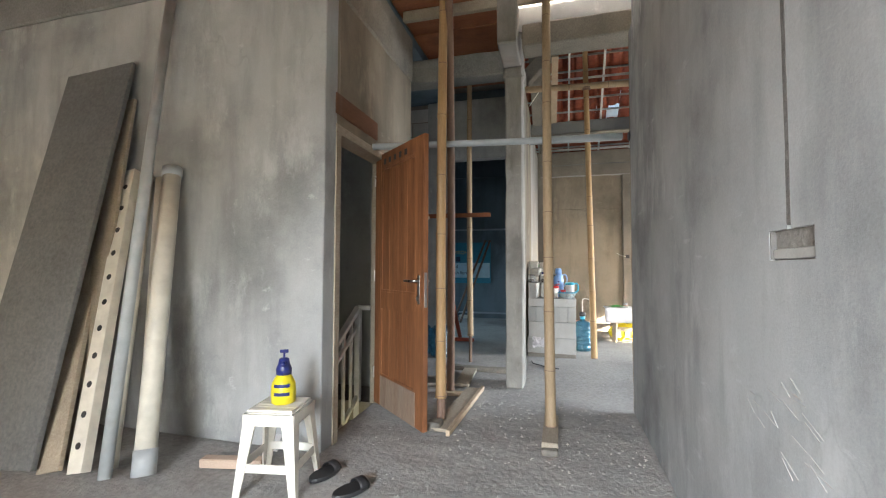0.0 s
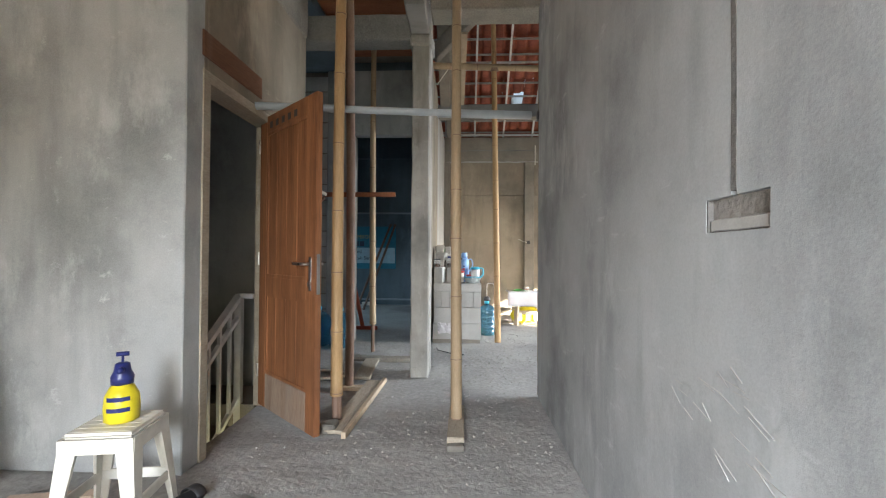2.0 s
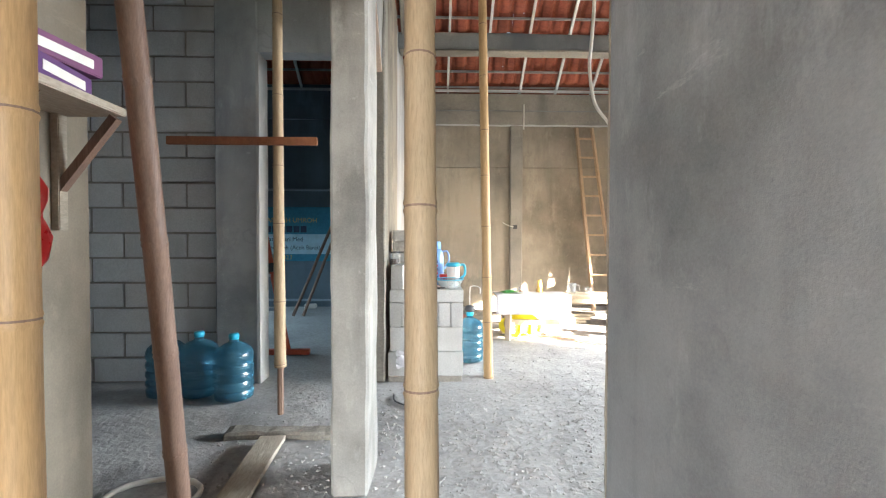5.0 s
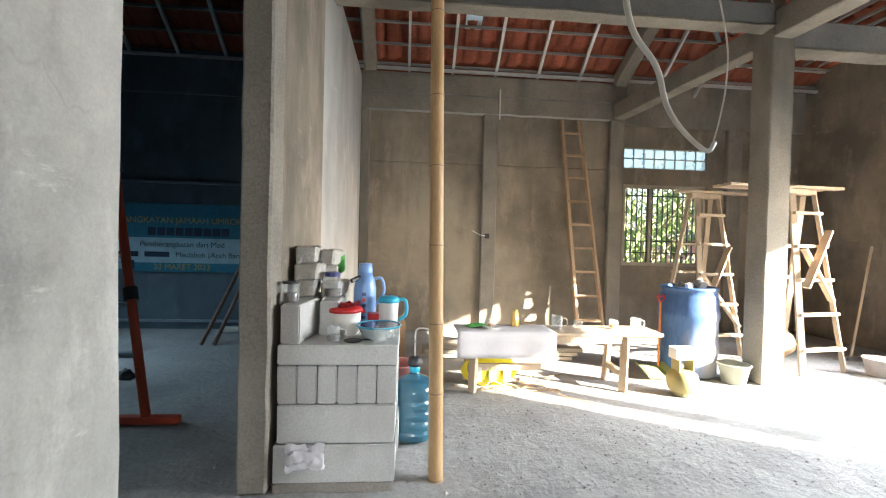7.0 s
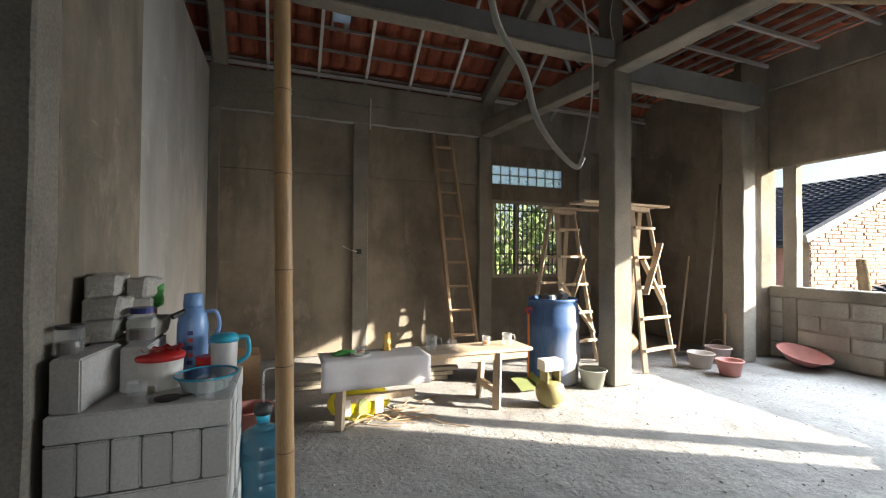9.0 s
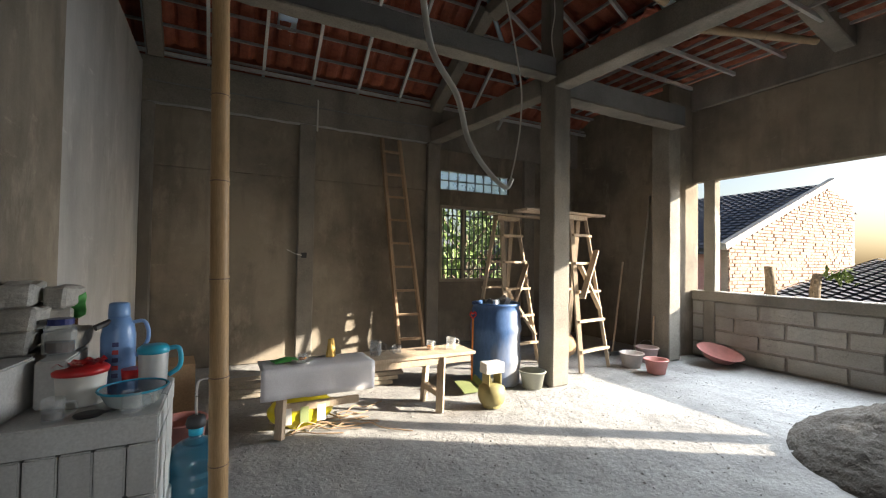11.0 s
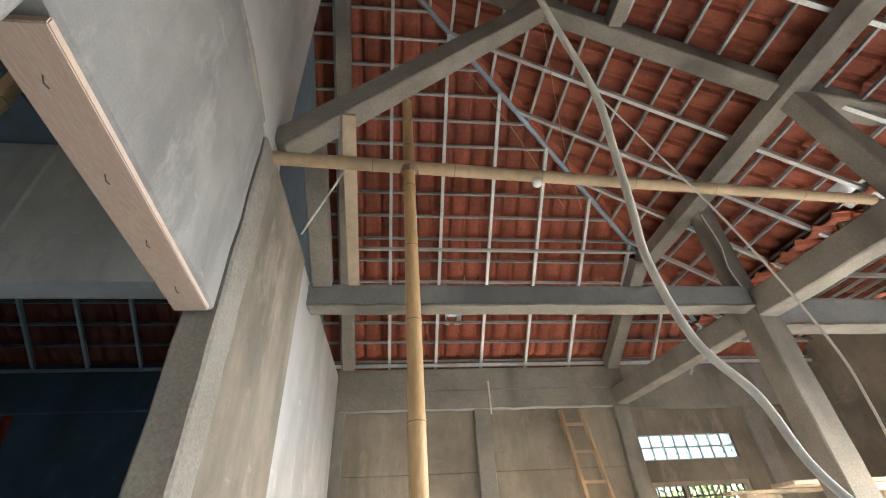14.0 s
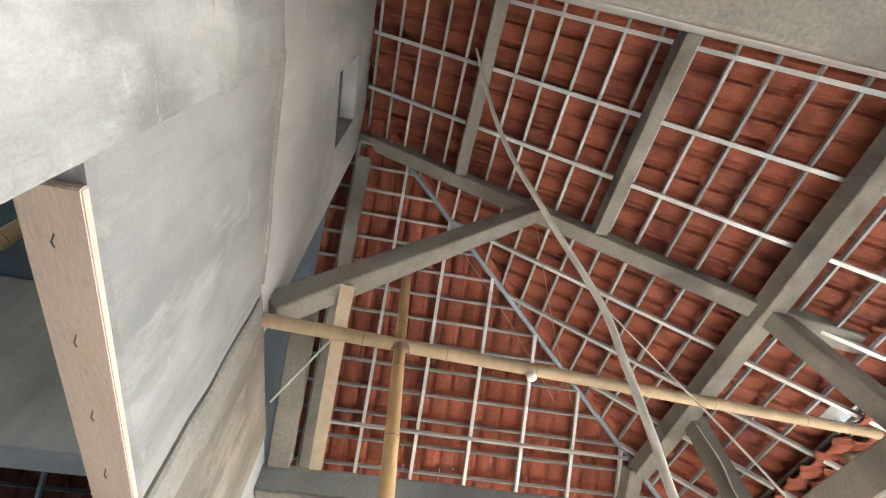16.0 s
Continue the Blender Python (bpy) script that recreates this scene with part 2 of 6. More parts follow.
PINK_WALL = surface("pink_house_paint", (0.60, 0.36, 0.36), (0.52, 0.31, 0.31), None, 1, 0.8, 0.001, 20)
HOUSE_MORTAR = surface("pale_lime_mortar", (0.52, 0.45, 0.40), (0.42, 0.36, 0.31), None, 3.0, 0.95, 0.0, 20)
HOUSE_BRICK = surface("pale_brick", (0.55, 0.40, 0.335), (0.40, 0.285, 0.235), None, 3.0, 0.9, 0.0, 14, None, 0, 0.0)
GRASS = surface("ground_earth", (0.16, 0.15, 0.09), (0.08, 0.10, 0.04), None, 0.4, 0.95, 0.02, 6)
SAND = surface("wet_sand", (0.11, 0.095, 0.078), (0.06, 0.052, 0.043), None, 3, 0.97, 0.012, 40)
LEAF = surface("leaf_green", (0.20, 0.29, 0.09), (0.08, 0.13, 0.04), None, 3, 0.55, 0.0, 20, None, 0, 0.3)
BARK = surface("tree_bark", (0.26, 0.21, 0.15), (0.14, 0.11, 0.08), None, 6, 0.9, 0.006, 40)
CLEAR = plain("clear_glass", (0.92, 0.95, 0.95), 0.08, 0, 0.0, 0.17)
WOOD_BROWN = surface("brown_wood", (0.44, 0.315, 0.21), (0.30, 0.205, 0.13), None, 4, 0.8, 0.0015, 50, (3, 3, 0.4), 0, 0.12)
GRAVEL = surface("pale_gravel", (0.46, 0.45, 0.43), (0.28, 0.27, 0.255), None, 11, 0.95, 0.0, 40)
FROSTED_TILE = plain("frosted_tile_glass", (0.86, 0.93, 0.95), 0.7, 0, 0.7)
BOTTLE_BLUE = plain("blue_bottle_plastic", (0.10, 0.33, 0.47), 0.2, 0, 0.75)
GLASS_BLOCK = plain("glass_block", (0.80, 0.90, 0.96), 0.3, 0, 0.9)
COFFEE = plain("coffee", (0.05, 0.025, 0.012), 0.2)
TEA = plain("orange_tea", (0.62, 0.22, 0.02), 0.2)
GOLD = plain("gold_foil", (0.55, 0.36, 0.10), 0.3, 0.7)
BANNER = surface("banner_vinyl", (0.07, 0.30, 0.44), (0.04, 0.20, 0.33), None, 1.5, 0.5, 0, 30)
BANNER_LIGHT = plain("banner_print_pale", (0.45, 0.68, 0.78), 0.5)
BANNER_DARK = plain("banner_print_dark", (0.02, 0.05, 0.10), 0.5)
BANNER_GOLD = plain("banner_print_gold", (0.50, 0.46, 0.16), 0.5)


# ---- mesh helpers ----
def finish(name, bm, mat, parent=None, label="", smooth=False):
    me = bpy.data.meshes.new(name)
    bmesh.ops.recalc_face_normals(bm, faces=bm.faces)
    bm.to_mesh(me)
    bm.free()
    for p in me.polygons:
        p.use_smooth = smooth
    me.materials.append(mat)
    ob = new(name, me)
    if parent:
        ob.parent = parent
    if label:
        ob["label"] = label
    return ob


def part(name, bm, mat, parent, label="", smooth=False):
    return finish(name, bm, mat, parent, label, smooth)


def thing(name, x, y, z, label, category, group="", rz=0, rx=0, ry=0):
    e = new(name)
    e.empty_display_size = 0.1
    e.matrix_world = pose(x, y, z, rx, ry, rz)
    return tagged(e, label, category, group)


def structure(name, bm, mat, label="", category="", smooth=False):
    return tagged(finish(name, bm, mat, None, "", smooth), label, category, "", "structure")


def add_box(bm, x0, x1, y0, y1, z0, z1, m=None):
    vs = [bm.verts.new((x, y, z)) for z in (z0, z1) for y in (y0, y1) for x in (x0, x1)]
    for f in ((0, 1, 3, 2), (4, 6, 7, 5), (0, 4, 5, 1), (2, 3, 7, 6), (0, 2, 6, 4), (1, 5, 7, 3)):
        bm.faces.new([vs[i] for i in f])
    if m:
        for v in vs:
            v.co = m @ v.co
    return vs


def box(x0, x1, y0, y1, z0, z1, bev=0.0, m=None):
    bm = bmesh.new()
    add_box(bm, x0, x1, y0, y1, z0, z1, m)
    if bev:
        bmesh.ops.bevel(bm, geom=bm.edges[:], offset=bev, segments=2, affect='EDGES')
    return bm


def boxes(*rows):
    bm = bmesh.new()
    for r in rows:
        add_box(bm, *r)
    return bm


def worn(x0, x1, y0, y1, z0, z1, step=0.12, amp=0.006, bev=0.012):
    """A cast or plastered bar with uneven faces and chipped edges."""
    bm = bmesh.new()
    add_box(bm, x0, x1, y0, y1, z0, z1)
    if bev:
        bmesh.ops.bevel(bm, geom=bm.edges[:], offset=bev, segments=1, affect='EDGES')
    for axis, a, b in ((0, x0, x1), (1, y0, y1), (2, z0, z1)):
        n = min(40, int((b - a) / step))
        for i in range(1, n):
            co = [0, 0, 0]
            no = [0, 0, 0]
            co[axis] = a + (b - a) * i / n
            no[axis] = 1
            bmesh.ops.bisect_plane(bm, geom=bm.verts[:] + bm.edges[:] + bm.faces[:], plane_co=co, plane_no=no)
    for v in bm.verts:
        v.co += noise.noise_vector(v.co * 5.0) * amp + noise.noise_vector(v.co * 17.0) * amp * 0.6
    return bm


def bar(a, b, w, h, amp=0.0):
    """A straight bar of section w x h from a to b."""
    a, b = Vector(a), Vector(b)
    d = b - a
    q = d.to_track_quat('Z', 'Y').to_matrix().to_4x4()
    if abs(d.normalized().z) < 0.98:
        z = d.normalized()
        x = z.cross(Vector((0, 0, 1))).normalized()
        y = x.cross(z)
        q = Matrix((x, y, z)).transposed().to_4x4()
    m = Matrix.Translation(a) @ q
    bm = bmesh.new()
    add_box(bm, -w / 2, w / 2, -h / 2, h / 2, 0, d.length, m)
    if amp:
        bmesh.ops.bevel(bm, geom=bm.edges[:], offset=min(w, h) * 0.06, segments=1, affect='EDGES')
        n = d.normalized()
        k = min(24, int(d.length / 0.15))
        for i in range(1, k):
            bmesh.ops.bisect_plane(bm, geom=bm.verts[:] + bm.edges[:] + bm.faces[:], plane_co=a + d * i / k, plane_no=n)
        for v in bm.verts:
            v.co += noise.noise_vector(v.co * 6.0) * amp
    return bm


def tube(points, radius, sides=10, bm=None, caps=True):
    """A round tube through points; radius: one number or one for each point."""
    bm = bm or bmesh.new()
    pts = [Vector(p) for p in points]
    rad = radius if isinstance(radius, (list, tuple)) else [radius] * len(pts)
    rings = []
    ref = None
    for i, p in enumerate(pts):
        d = (pts[min(i + 1, len(pts) - 1)] - pts[max(i - 1, 0)]).normalized()
        if ref is None:
            ref = Vector((1, 0, 0)) if abs(d.x) < 0.9 else Vector((0, 1, 0))
        u = (ref - d * ref.dot(d)).normalized()
        w = d.cross(u)
        ref = u
        rings.append([bm.verts.new(p + (u * math.cos(2 * math.pi * k / sides) + w * math.sin(2 * math.pi * k / sides)) * rad[i]) for k in range(sides)])
    for a, b in zip(rings, rings[1:]):
        for k in range(sides):
            bm.faces.new((a[k], a[(k + 1) % sides], b[(k + 1) % sides], b[k]))
    if caps:
        bm.faces.new(rings[0][::-1])
        bm.faces.new(rings[-1])
    return bm


def smooth_path(pts, n=6):
    """Catmull-Rom through the points."""
    p = [Vector(q) for q in pts]
    p = [p[0] * 2 - p[1]] + p + [p[-1] * 2 - p[-2]]
    out = []
    for i in range(1, len(p) - 2):
        for k in range(n):
            t = k / n
            out.append(0.5 * ((2 * p[i]) + (p[i + 1] - p[i - 1]) * t + (2 * p[i - 1] - 5 * p[i] + 4 * p[i + 1] - p[i + 2]) * t * t + (3 * p[i] - p[i - 1] - 3 * p[i + 1] + p[i + 2]) * t ** 3))
    out.append(p[-2])
    return out


def lathe(profile, sides=24, bm=None, at=(0, 0, 0)):
    """A body of revolution from (radius, height) pairs."""
    bm = bm or bmesh.new()
    o = Vector(at)
    rings = []
    for r, z in profile:
        rings.append([bm.verts.new(o + Vector((r * math.cos(2 * math.pi * k / sides), r * math.sin(2 * math.pi * k / sides), z))) for k in range(sides)])
    for a, b in zip(rings, rings[1:]):
        for k in range(sides):
            bm.faces.new((a[k], a[(k + 1) % sides], b[(k + 1) % sides], b[k]))
    bm.faces.new(rings[0][::-1])
    bm.faces.new(rings[-1])
    return bm


def sheet(nx, ny, fn, thick=0.0):
    """A grid of points fn(u, v), u and v from 0 to 1; thick: a second skin behind it."""
    bm = bmesh.new()
    g = [[bm.verts.new(fn(i / nx, j / ny)) for i in range(nx + 1)] for j in range(ny + 1)]
    for j in range(ny):
        for i in range(nx):
            bm.faces.new((g[j][i], g[j][i + 1], g[j + 1][i + 1], g[j + 1][i]))
    if thick:
        bmesh.ops.recalc_face_normals(bm, faces=bm.faces)
        bmesh.ops.solidify(bm, geom=bm.faces[:], thickness=thick)
    return bm


def text_mesh(body, size, mat, parent, m, name="lettering"):
    c = bpy.data.curves.new(name, 'FONT')
    c.body, c.size, c.extrude, c.align_x = body, size, 0.0005, 'LEFT'
    tmp = new(name, c)
    me = bpy.data.meshes.new_from_object(tmp.evaluated_get(bpy.context.evaluated_depsgraph_get()))
    bpy.data.objects.remove(tmp)
    me.materials.clear()
    me.materials.append(mat)
    o = new(name, me)
    o.parent = parent
    o.matrix_basis = m
    return o


def bamboo(name, a, b, r, mat, label, seg=0.33, seed=1, bend=0.0):
    rnd = random.Random(seed)
    a, b = Vector(a), Vector(b)
    n = max(2, int((b - a).length / seg))
    e = thing(name, *a, label, "bamboo pole", "bamboo props")
    pts, rad = [], []
    side = Vector((rnd.uniform(-1, 1), rnd.uniform(-1, 1), 0)) * bend
    for i in range(n + 1):
        t = (i + (rnd.uniform(-0.12, 0.12) if 0 < i < n else 0)) / n
        p = (b - a) * t + side * math.sin(math.pi * t)
        k = r * (1 - 0.18 * t)
        d = (b - a).normalized() * 0.008
        for off, f in ((-2.4, 1.0), (-1, 1.09), (0, 0.985), (1, 1.08), (2.4, 1.0)):
            pts.append(p + d * off)
            rad.append(k * f)
    part("culm", tube(pts, rad, 12), mat, e, "", True)
    for i in range(2, len(pts) - 5, 5):
        d = (pts[i + 1] - pts[i]).normalized() * 0.003
        part("node_ring", tube([pts[i] - d, pts[i] + d], rad[i] * 1.03, 12), BAMBOO_DARK, e)
    return e


# ---- structure ----
def floor_height(x, y):
    p = Vector((x, y, 0))
    h = noise.noise(p * 1.3) * 0.006 + noise.noise(p * 6) * 0.007 + noise.noise(p * 17) * 0.005
    return h - 0.006


def floor_sheet():
    bm = bmesh.new()
    xs = [-4.6 + 0.07 * i for i in range(170)]
    ys = [-3.0 + 0.07 * j for j in range(190)]
    g = {}
    for j, y in enumerate(ys):
        for i, x in enumerate(xs):
            g[i, j] = bm.verts.new((x, y, floor_height(x, y)))
    for j in range(len(ys) - 1):
        for i in range(len(xs) - 1):
            cx, cy = xs[i] + 0.035, ys[j] + 0.035
            if cx < -1.16 and 2.55 < cy < 4.0 and cx > -2.35:
                continue
            bm.faces.new((g[i, j], g[i + 1, j], g[i + 1, j + 1], g[i, j + 1]))
    return bm


structure("floor", floor_sheet(), FLOOR_MAT, "rough grey cement floor strewn with dust and crumbs", "floor", True)
structure("floor_slab", boxes((-4.6, -2.35, -3, 10.2, -0.2, -0.03), (-2.35, -1.16, -3, 2.55, -0.2, -0.03), (-2.35, -1.16, 4.05, 10.2, -0.2, -0.03), (-1.16, 7.2, -3, 10.3, -0.2, -0.03)), CONCRETE, "concrete floor slab of the upper storey", "slab")
structure("ground", boxes((-600, 600, -600, 600, -3.6, -3.4)), GRASS, "earth ground far below the upper storey", "ground")

# corridor, right side: raw wall with a plaster skin, a cut chase and a box recess
cr = structure("wall_corridor", boxes((0.935, 1.07, 0.9, 3.78, 0, 3.09)), BRICK_RAW, "grey plastered corridor wall with a cut cable chase", "wall")
part("plaster_skin", boxes((0.92, 0.935, 0.88, 1.21, 0, 3.45), (0.92, 0.935, 1.43, 3.63, 0, 3.45), (0.92, 0.935, 3.63, 3.78, 0, 3.09), (0.92, 0.935, 1.21, 1.43, 0, 1.17),
     (0.92, 0.935, 1.21, 1.312, 1.25, 3.45), (0.92, 0.935, 1.332, 1.43, 1.25, 3.45)), PLASTER, cr, "smooth grey cement plaster")
part("chase_back", worn(0.9192, 0.9345, 1.3105, 1.3335, 1.26, 3.45, 0.03, 0.0012, 0.002), DARK_MORTAR, cr, "dark raw mortar in the chase")
scratch_rnd = random.Random(8)
for k in range(22):
    y, z = scratch_rnd.uniform(1.25, 1.62), scratch_rnd.uniform(0.62, 0.88)
    part("scratch", bar((0.9196, y, z), (0.9196, y - scratch_rnd.uniform(0.03, 0.11), z - scratch_rnd.uniform(0.0, 0.035)), 0.003, 0.0016), PLASTER_WHITE, cr, "pale scrape in the plaster")
# dark strip added to shade the recess side that faces the lamp
part("recess_lining", box(0.9215, 0.9345, 1.4235, 1.4295, 1.172, 1.248), DARK_MORTAR, cr)
part("mortar_smear", worn(0.926, 0.934, 1.22, 1.42, 1.172, 1.2, 0.03, 0.004, 0.002), PLASTER_WHITE, cr)
part("wall_end_face", worn(0.918, 1.072, 3.78, 3.802, 0, 3.09, 0.1, 0.006, 0.008), PLASTER_WARM, cr)
stub = structure("wall_stub", boxes((0.945, 1.07, 0.52, 0.9, 0, 3.45)), MORTAR, "unplastered block pier at the corridor entry", "wall")
structure("wall_entry_right", boxes((1.5, 1.65, -3, 3.5, 0, 3.45)), BLOCK_TAN, "rough block wall of the side passage", "wall")
structure("wall_room_front", boxes((1.075, 7.15, 3.57, 3.72, 0, 3.09)), PLASTER_WHITE, "plastered wall of the neighbouring room", "wall")
structure("beam_room_front", worn(0.05, 7.15, 3.8, 4.055, 3.1, 3.3, 0.12, 0.006), CONCRETE, "cast concrete ring beam over the corridor end", "beam")

# entry, left side
structure("wall_front_left", worn(-4.6, -1.07, 2.44, 2.59, 0, 3.1, 0.3, 0.004, 0.006), PLASTER, "grey plastered wall behind the leaning boards", "wall")
structure("beam_front_left", worn(-4.6, -1.07, 2.42, 2.6, 3.1, 3.45, 0.2, 0.006), CONCRETE_GREY, "cast concrete beam over the wall", "beam")
structure("wall_entry_left", boxes((-4.75, -4.6, -3, 10.2, 0, 4.2)), PLASTER, "plastered side wall", "wall")
dw = structure("wall_door", boxes((-1.22, -1.073, 2.59, 2.62, 0, 3.0), (-1.22, -1.07, 3.47, 4.05, 0, 3.0), (-1.22, -1.07, 2.62, 3.47, 2.1, 3.0)), PLASTER_WARM, "plastered wall with the stair door opening", "wall")
part("wall_band", worn(-1.225, -1.06, 2.44, 4.06, 3.0, 3.45, 0.15, 0.012, 0.015), CONCRETE, dw, "rough concrete band")
part("form_board", worn(-1.07, -1.058, 2.56, 3.22, 2.17, 2.31, 0.1, 0.003, 0.003), FORM_BROWN, dw, "brown board left on the lintel")
d1 = structure("door_frame", boxes((-1.2, -1.06, 2.57, 2.63, 0, 2.1), (-1.2, -1.06, 3.43, 3.48, 0, 2.1), (-1.2, -1.062, 2.63, 3.43, 2.04, 2.1)), WOOD_GREY, "dusty wooden door frame", "door frame")
# unseen wall added to keep sky light off the upper entry
structure("wall_entry_back", boxes((-4.75, -1.0, -3.15, -3.0, 0, 3.6), (-1.0, 1.65, -3.15, -3.0, 2.35, 3.6)), PLASTER, "unseen wall with a wide doorway added to hold back sky light", "wall")

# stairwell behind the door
# stairwell gloom is painted into the plaster colour
structure("wall_stair_far", boxes((-2.5, -2.35, 2.59, 4.05, -3, 3.45)), PLASTER_SHADE, "dim stairwell wall", "wall")
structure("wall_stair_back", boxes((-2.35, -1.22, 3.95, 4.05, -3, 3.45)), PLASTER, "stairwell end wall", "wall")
structure("wall_stair_near", boxes((-2.35, -1.22, 2.3, 2.43, -3, -0.21)), PLASTER_SHADE, "stairwell near wall", "wall")
st = structure("stairs", boxes((-2.34, -1.23, 3.5, 3.95, -0.2, -0.02)), CONCRETE, "concrete stairs going down", "stairs")
for i in range(6):
    part("step", box(-2.34, -1.4, 3.5 - 0.26 * (i + 1), 3.5 - 0.26 * i, -0.18 * (i + 2), -0.18 * (i + 1), 0.008), CONCRETE, st)

# block wall and the way into the dark back room
bw = structure("wall_block", boxes((-3.2, -1.42, 5.79, 5.9, 0, 3.45)), MORTAR, "wall of pale aerated blocks with mortar joints", "wall")
structure("pier_back_door", worn(-1.42, -1.08, 5.74, 5.9, 0, 3.45, 0.2, 0.004), PLASTER, "plastered pier at the back room opening", "pillar")
structure("corner_bead_back_door", worn(-1.09, -1.062, 5.725, 5.905, 0, 2.62, 0.1, 0.003, 0.003), PLASTER_WHITE, "pale plaster edge of the opening", "trim")
structure("wall_over_opening", boxes((-1.08, -0.23, 5.75, 5.9, 2.63, 3.45)), PLASTER, "plastered wall over the back room opening", "wall")
# darker plaster colour stands in for the lobby's shade
structure("wall_lobby_left", boxes((-3.3, -3.15, 4.05, 5.9, 0, 3.45)), PLASTER_SHADE, "plastered wall of the side lobby", "wall")
structure("wall_lobby_near", boxes((-3.15, -1.22, 4.051, 4.1, 0, 3.45)), PLASTER, "plastered wall of the side lobby", "wall")

# columns and beams at the end of the corridor
structure("column_corridor", worn(-0.145, 0.02, 4.19, 4.50, 0, 3.62, 0.12, 0.006), COLUMN_COAT, "cast concrete column with rough corners", "column")
structure("column_head", worn(-0.16, 0.034, 4.165, 4.51, 3.0, 3.12, 0.04, 0.02, 0.02), COLUMN_COAT, "lumpy mortar at the column head", "column")
structure("beam_left", worn(-1.22, -0.15, 4.18, 4.38, 3.05, 3.29, 0.12, 0.006), CONCRETE_GREY, "cast concrete beam", "beam")
structure("beam_corner", worn(-0.16, 0.016, 3.7, 4.18, 3.1, 3.52, 0.12, 0.006), PLASTER_COAT, "cast concrete beam corner over the column", "beam")
# unseen gable added to close the roof gap against sunlight
gw = bmesh.new()
_p = [(-0.1, 3.3), (7.15, 3.3), (7.15, 3.95), (5.1, 4.0), (-0.1, 7.16)]
_q = [[gw.verts.new((x, y, z)) for x, z in _p] for y in (3.93, 4.06)]
gw.faces.new(_q[0]); gw.faces.new(_q[1][::-1])
for k in range(5):
    gw.faces.new((_q[0][k], _q[1][k], _q[1][(k + 1) % 5], _q[0][(k + 1) % 5]))
structure("wall_gable_near", gw, PLASTER_WHITE, "unseen pale gable wall added under the roof to stop sun leaks", "wall")


def skewed(bm):
    """The lintel runs slightly askew from the jamb to the corridor column."""
    for v in bm.verts:
        v.co.x += 0.085 * (5.69 - v.co.y)
    return bm


structure("lintel_side", skewed(worn(-0.225, -0.09, 4.42, 5.74, 2.485, 3.60, 0.15, 0.006)), PLASTER_COAT, "deep concrete lintel over the side opening", "beam")
lp = structure("lintel_form_board", skewed(box(-0.222, -0.094, 4.55, 5.69, 2.46, 2.483, 0.003)), PLY, "pinkish form board under the lintel with bent nails", "board")
for k in range(4):
    part("nail", skewed(tube([(-0.16, 4.66 + 0.28 * k, 2.462), (-0.155, 4.67 + 0.28 * k, 2.445), (-0.148, 4.68 + 0.28 * k, 2.442)], 0.0018, 6)), BLACK, lp)
structure("jamb_back_room", worn(-0.225, -0.075, 5.745, 5.95, 0, 3.58, 0.12, 0.006), CONCRETE, "cast concrete jamb column", "column")
structure("wall_left", worn(-0.23, -0.08, 5.95, 6.99, 0, 3.58, 0.3, 0.002, 0.003), PLASTER_WARM, "sand coloured plastered side wall", "wall")
structure("wall_left_far", worn(-0.23, -0.095, 7.02, 9.72, 0, 3.58, 0.3, 0.002, 0.003), PLASTER_WHITE, "paler plastered side wall", "wall")
structure("wall_upper_left", boxes((-0.25, -0.1, 3.9, 4.9, 3.62, 8.6), (-0.25, -0.1, 5.56, 6.08, 3.62, 8.6), (-0.25, -0.1, 4.9, 5.56, 3.62, 5.45), (-0.25, -0.1, 4.9, 5.56, 6.4, 8.6)), PLASTER_WHITE, "pale upper wall with a slot opening", "wall")
# dark gable added so main room light stays off the back roof
gb = bmesh.new()
_r = [[gb.verts.new((x, y, z)) for y, z in ((6.0, 3.6), (9.72, 3.6), (9.72, 3.68), (6.0, 6.75))] for x in (-0.40, -0.28)]
gb.faces.new(_r[0]); gb.faces.new(_r[1][::-1])
for k in range(4):
    gb.faces.new((_r[0][k], _r[1][k], _r[1][(k + 1) % 4], _r[0][(k + 1) % 4]))
structure("wall_gable_back", gb, PLASTER_SHADE, "dark gable wall added to keep light off the back room roof", "wall")
# two unseen walls added to seal the back room from sky light
structure("wall_back_room_near", boxes((-4.75, -0.25, 5.9, 6.0, 3.46, 6.95)), PLASTER_SHADE, "unseen dark wall added over the lobby to block sky light", "wall")
structure("wall_back_room_side", boxes((-4.75, -4.6, 5.9, 9.9, 4.2, 7.0)), PLASTER_SHADE, "unseen dark side gable added to block sky light", "wall")
# dark panel added to make the slot read as shaded
structure("slot_back", boxes((-0.34, -0.27, 4.6, 5.85, 5.0, 6.9)), PLASTER_SHADE, "dark panel added behind the slot opening for its shade", "wall")
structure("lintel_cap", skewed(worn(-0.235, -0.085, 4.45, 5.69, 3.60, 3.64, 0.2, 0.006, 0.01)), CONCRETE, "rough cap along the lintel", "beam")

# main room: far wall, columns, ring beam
# the back room's dimness is mixed into wall and ring beam colour
structure("wall_back_room", boxes((-4.6, -0.24, 9.72, 9.87, 0, 3.2)), PLASTER_SHADE, "plastered wall of the back room with bluish shade in its colour", "wall")
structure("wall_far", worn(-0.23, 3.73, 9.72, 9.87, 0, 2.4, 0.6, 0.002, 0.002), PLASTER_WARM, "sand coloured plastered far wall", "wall")
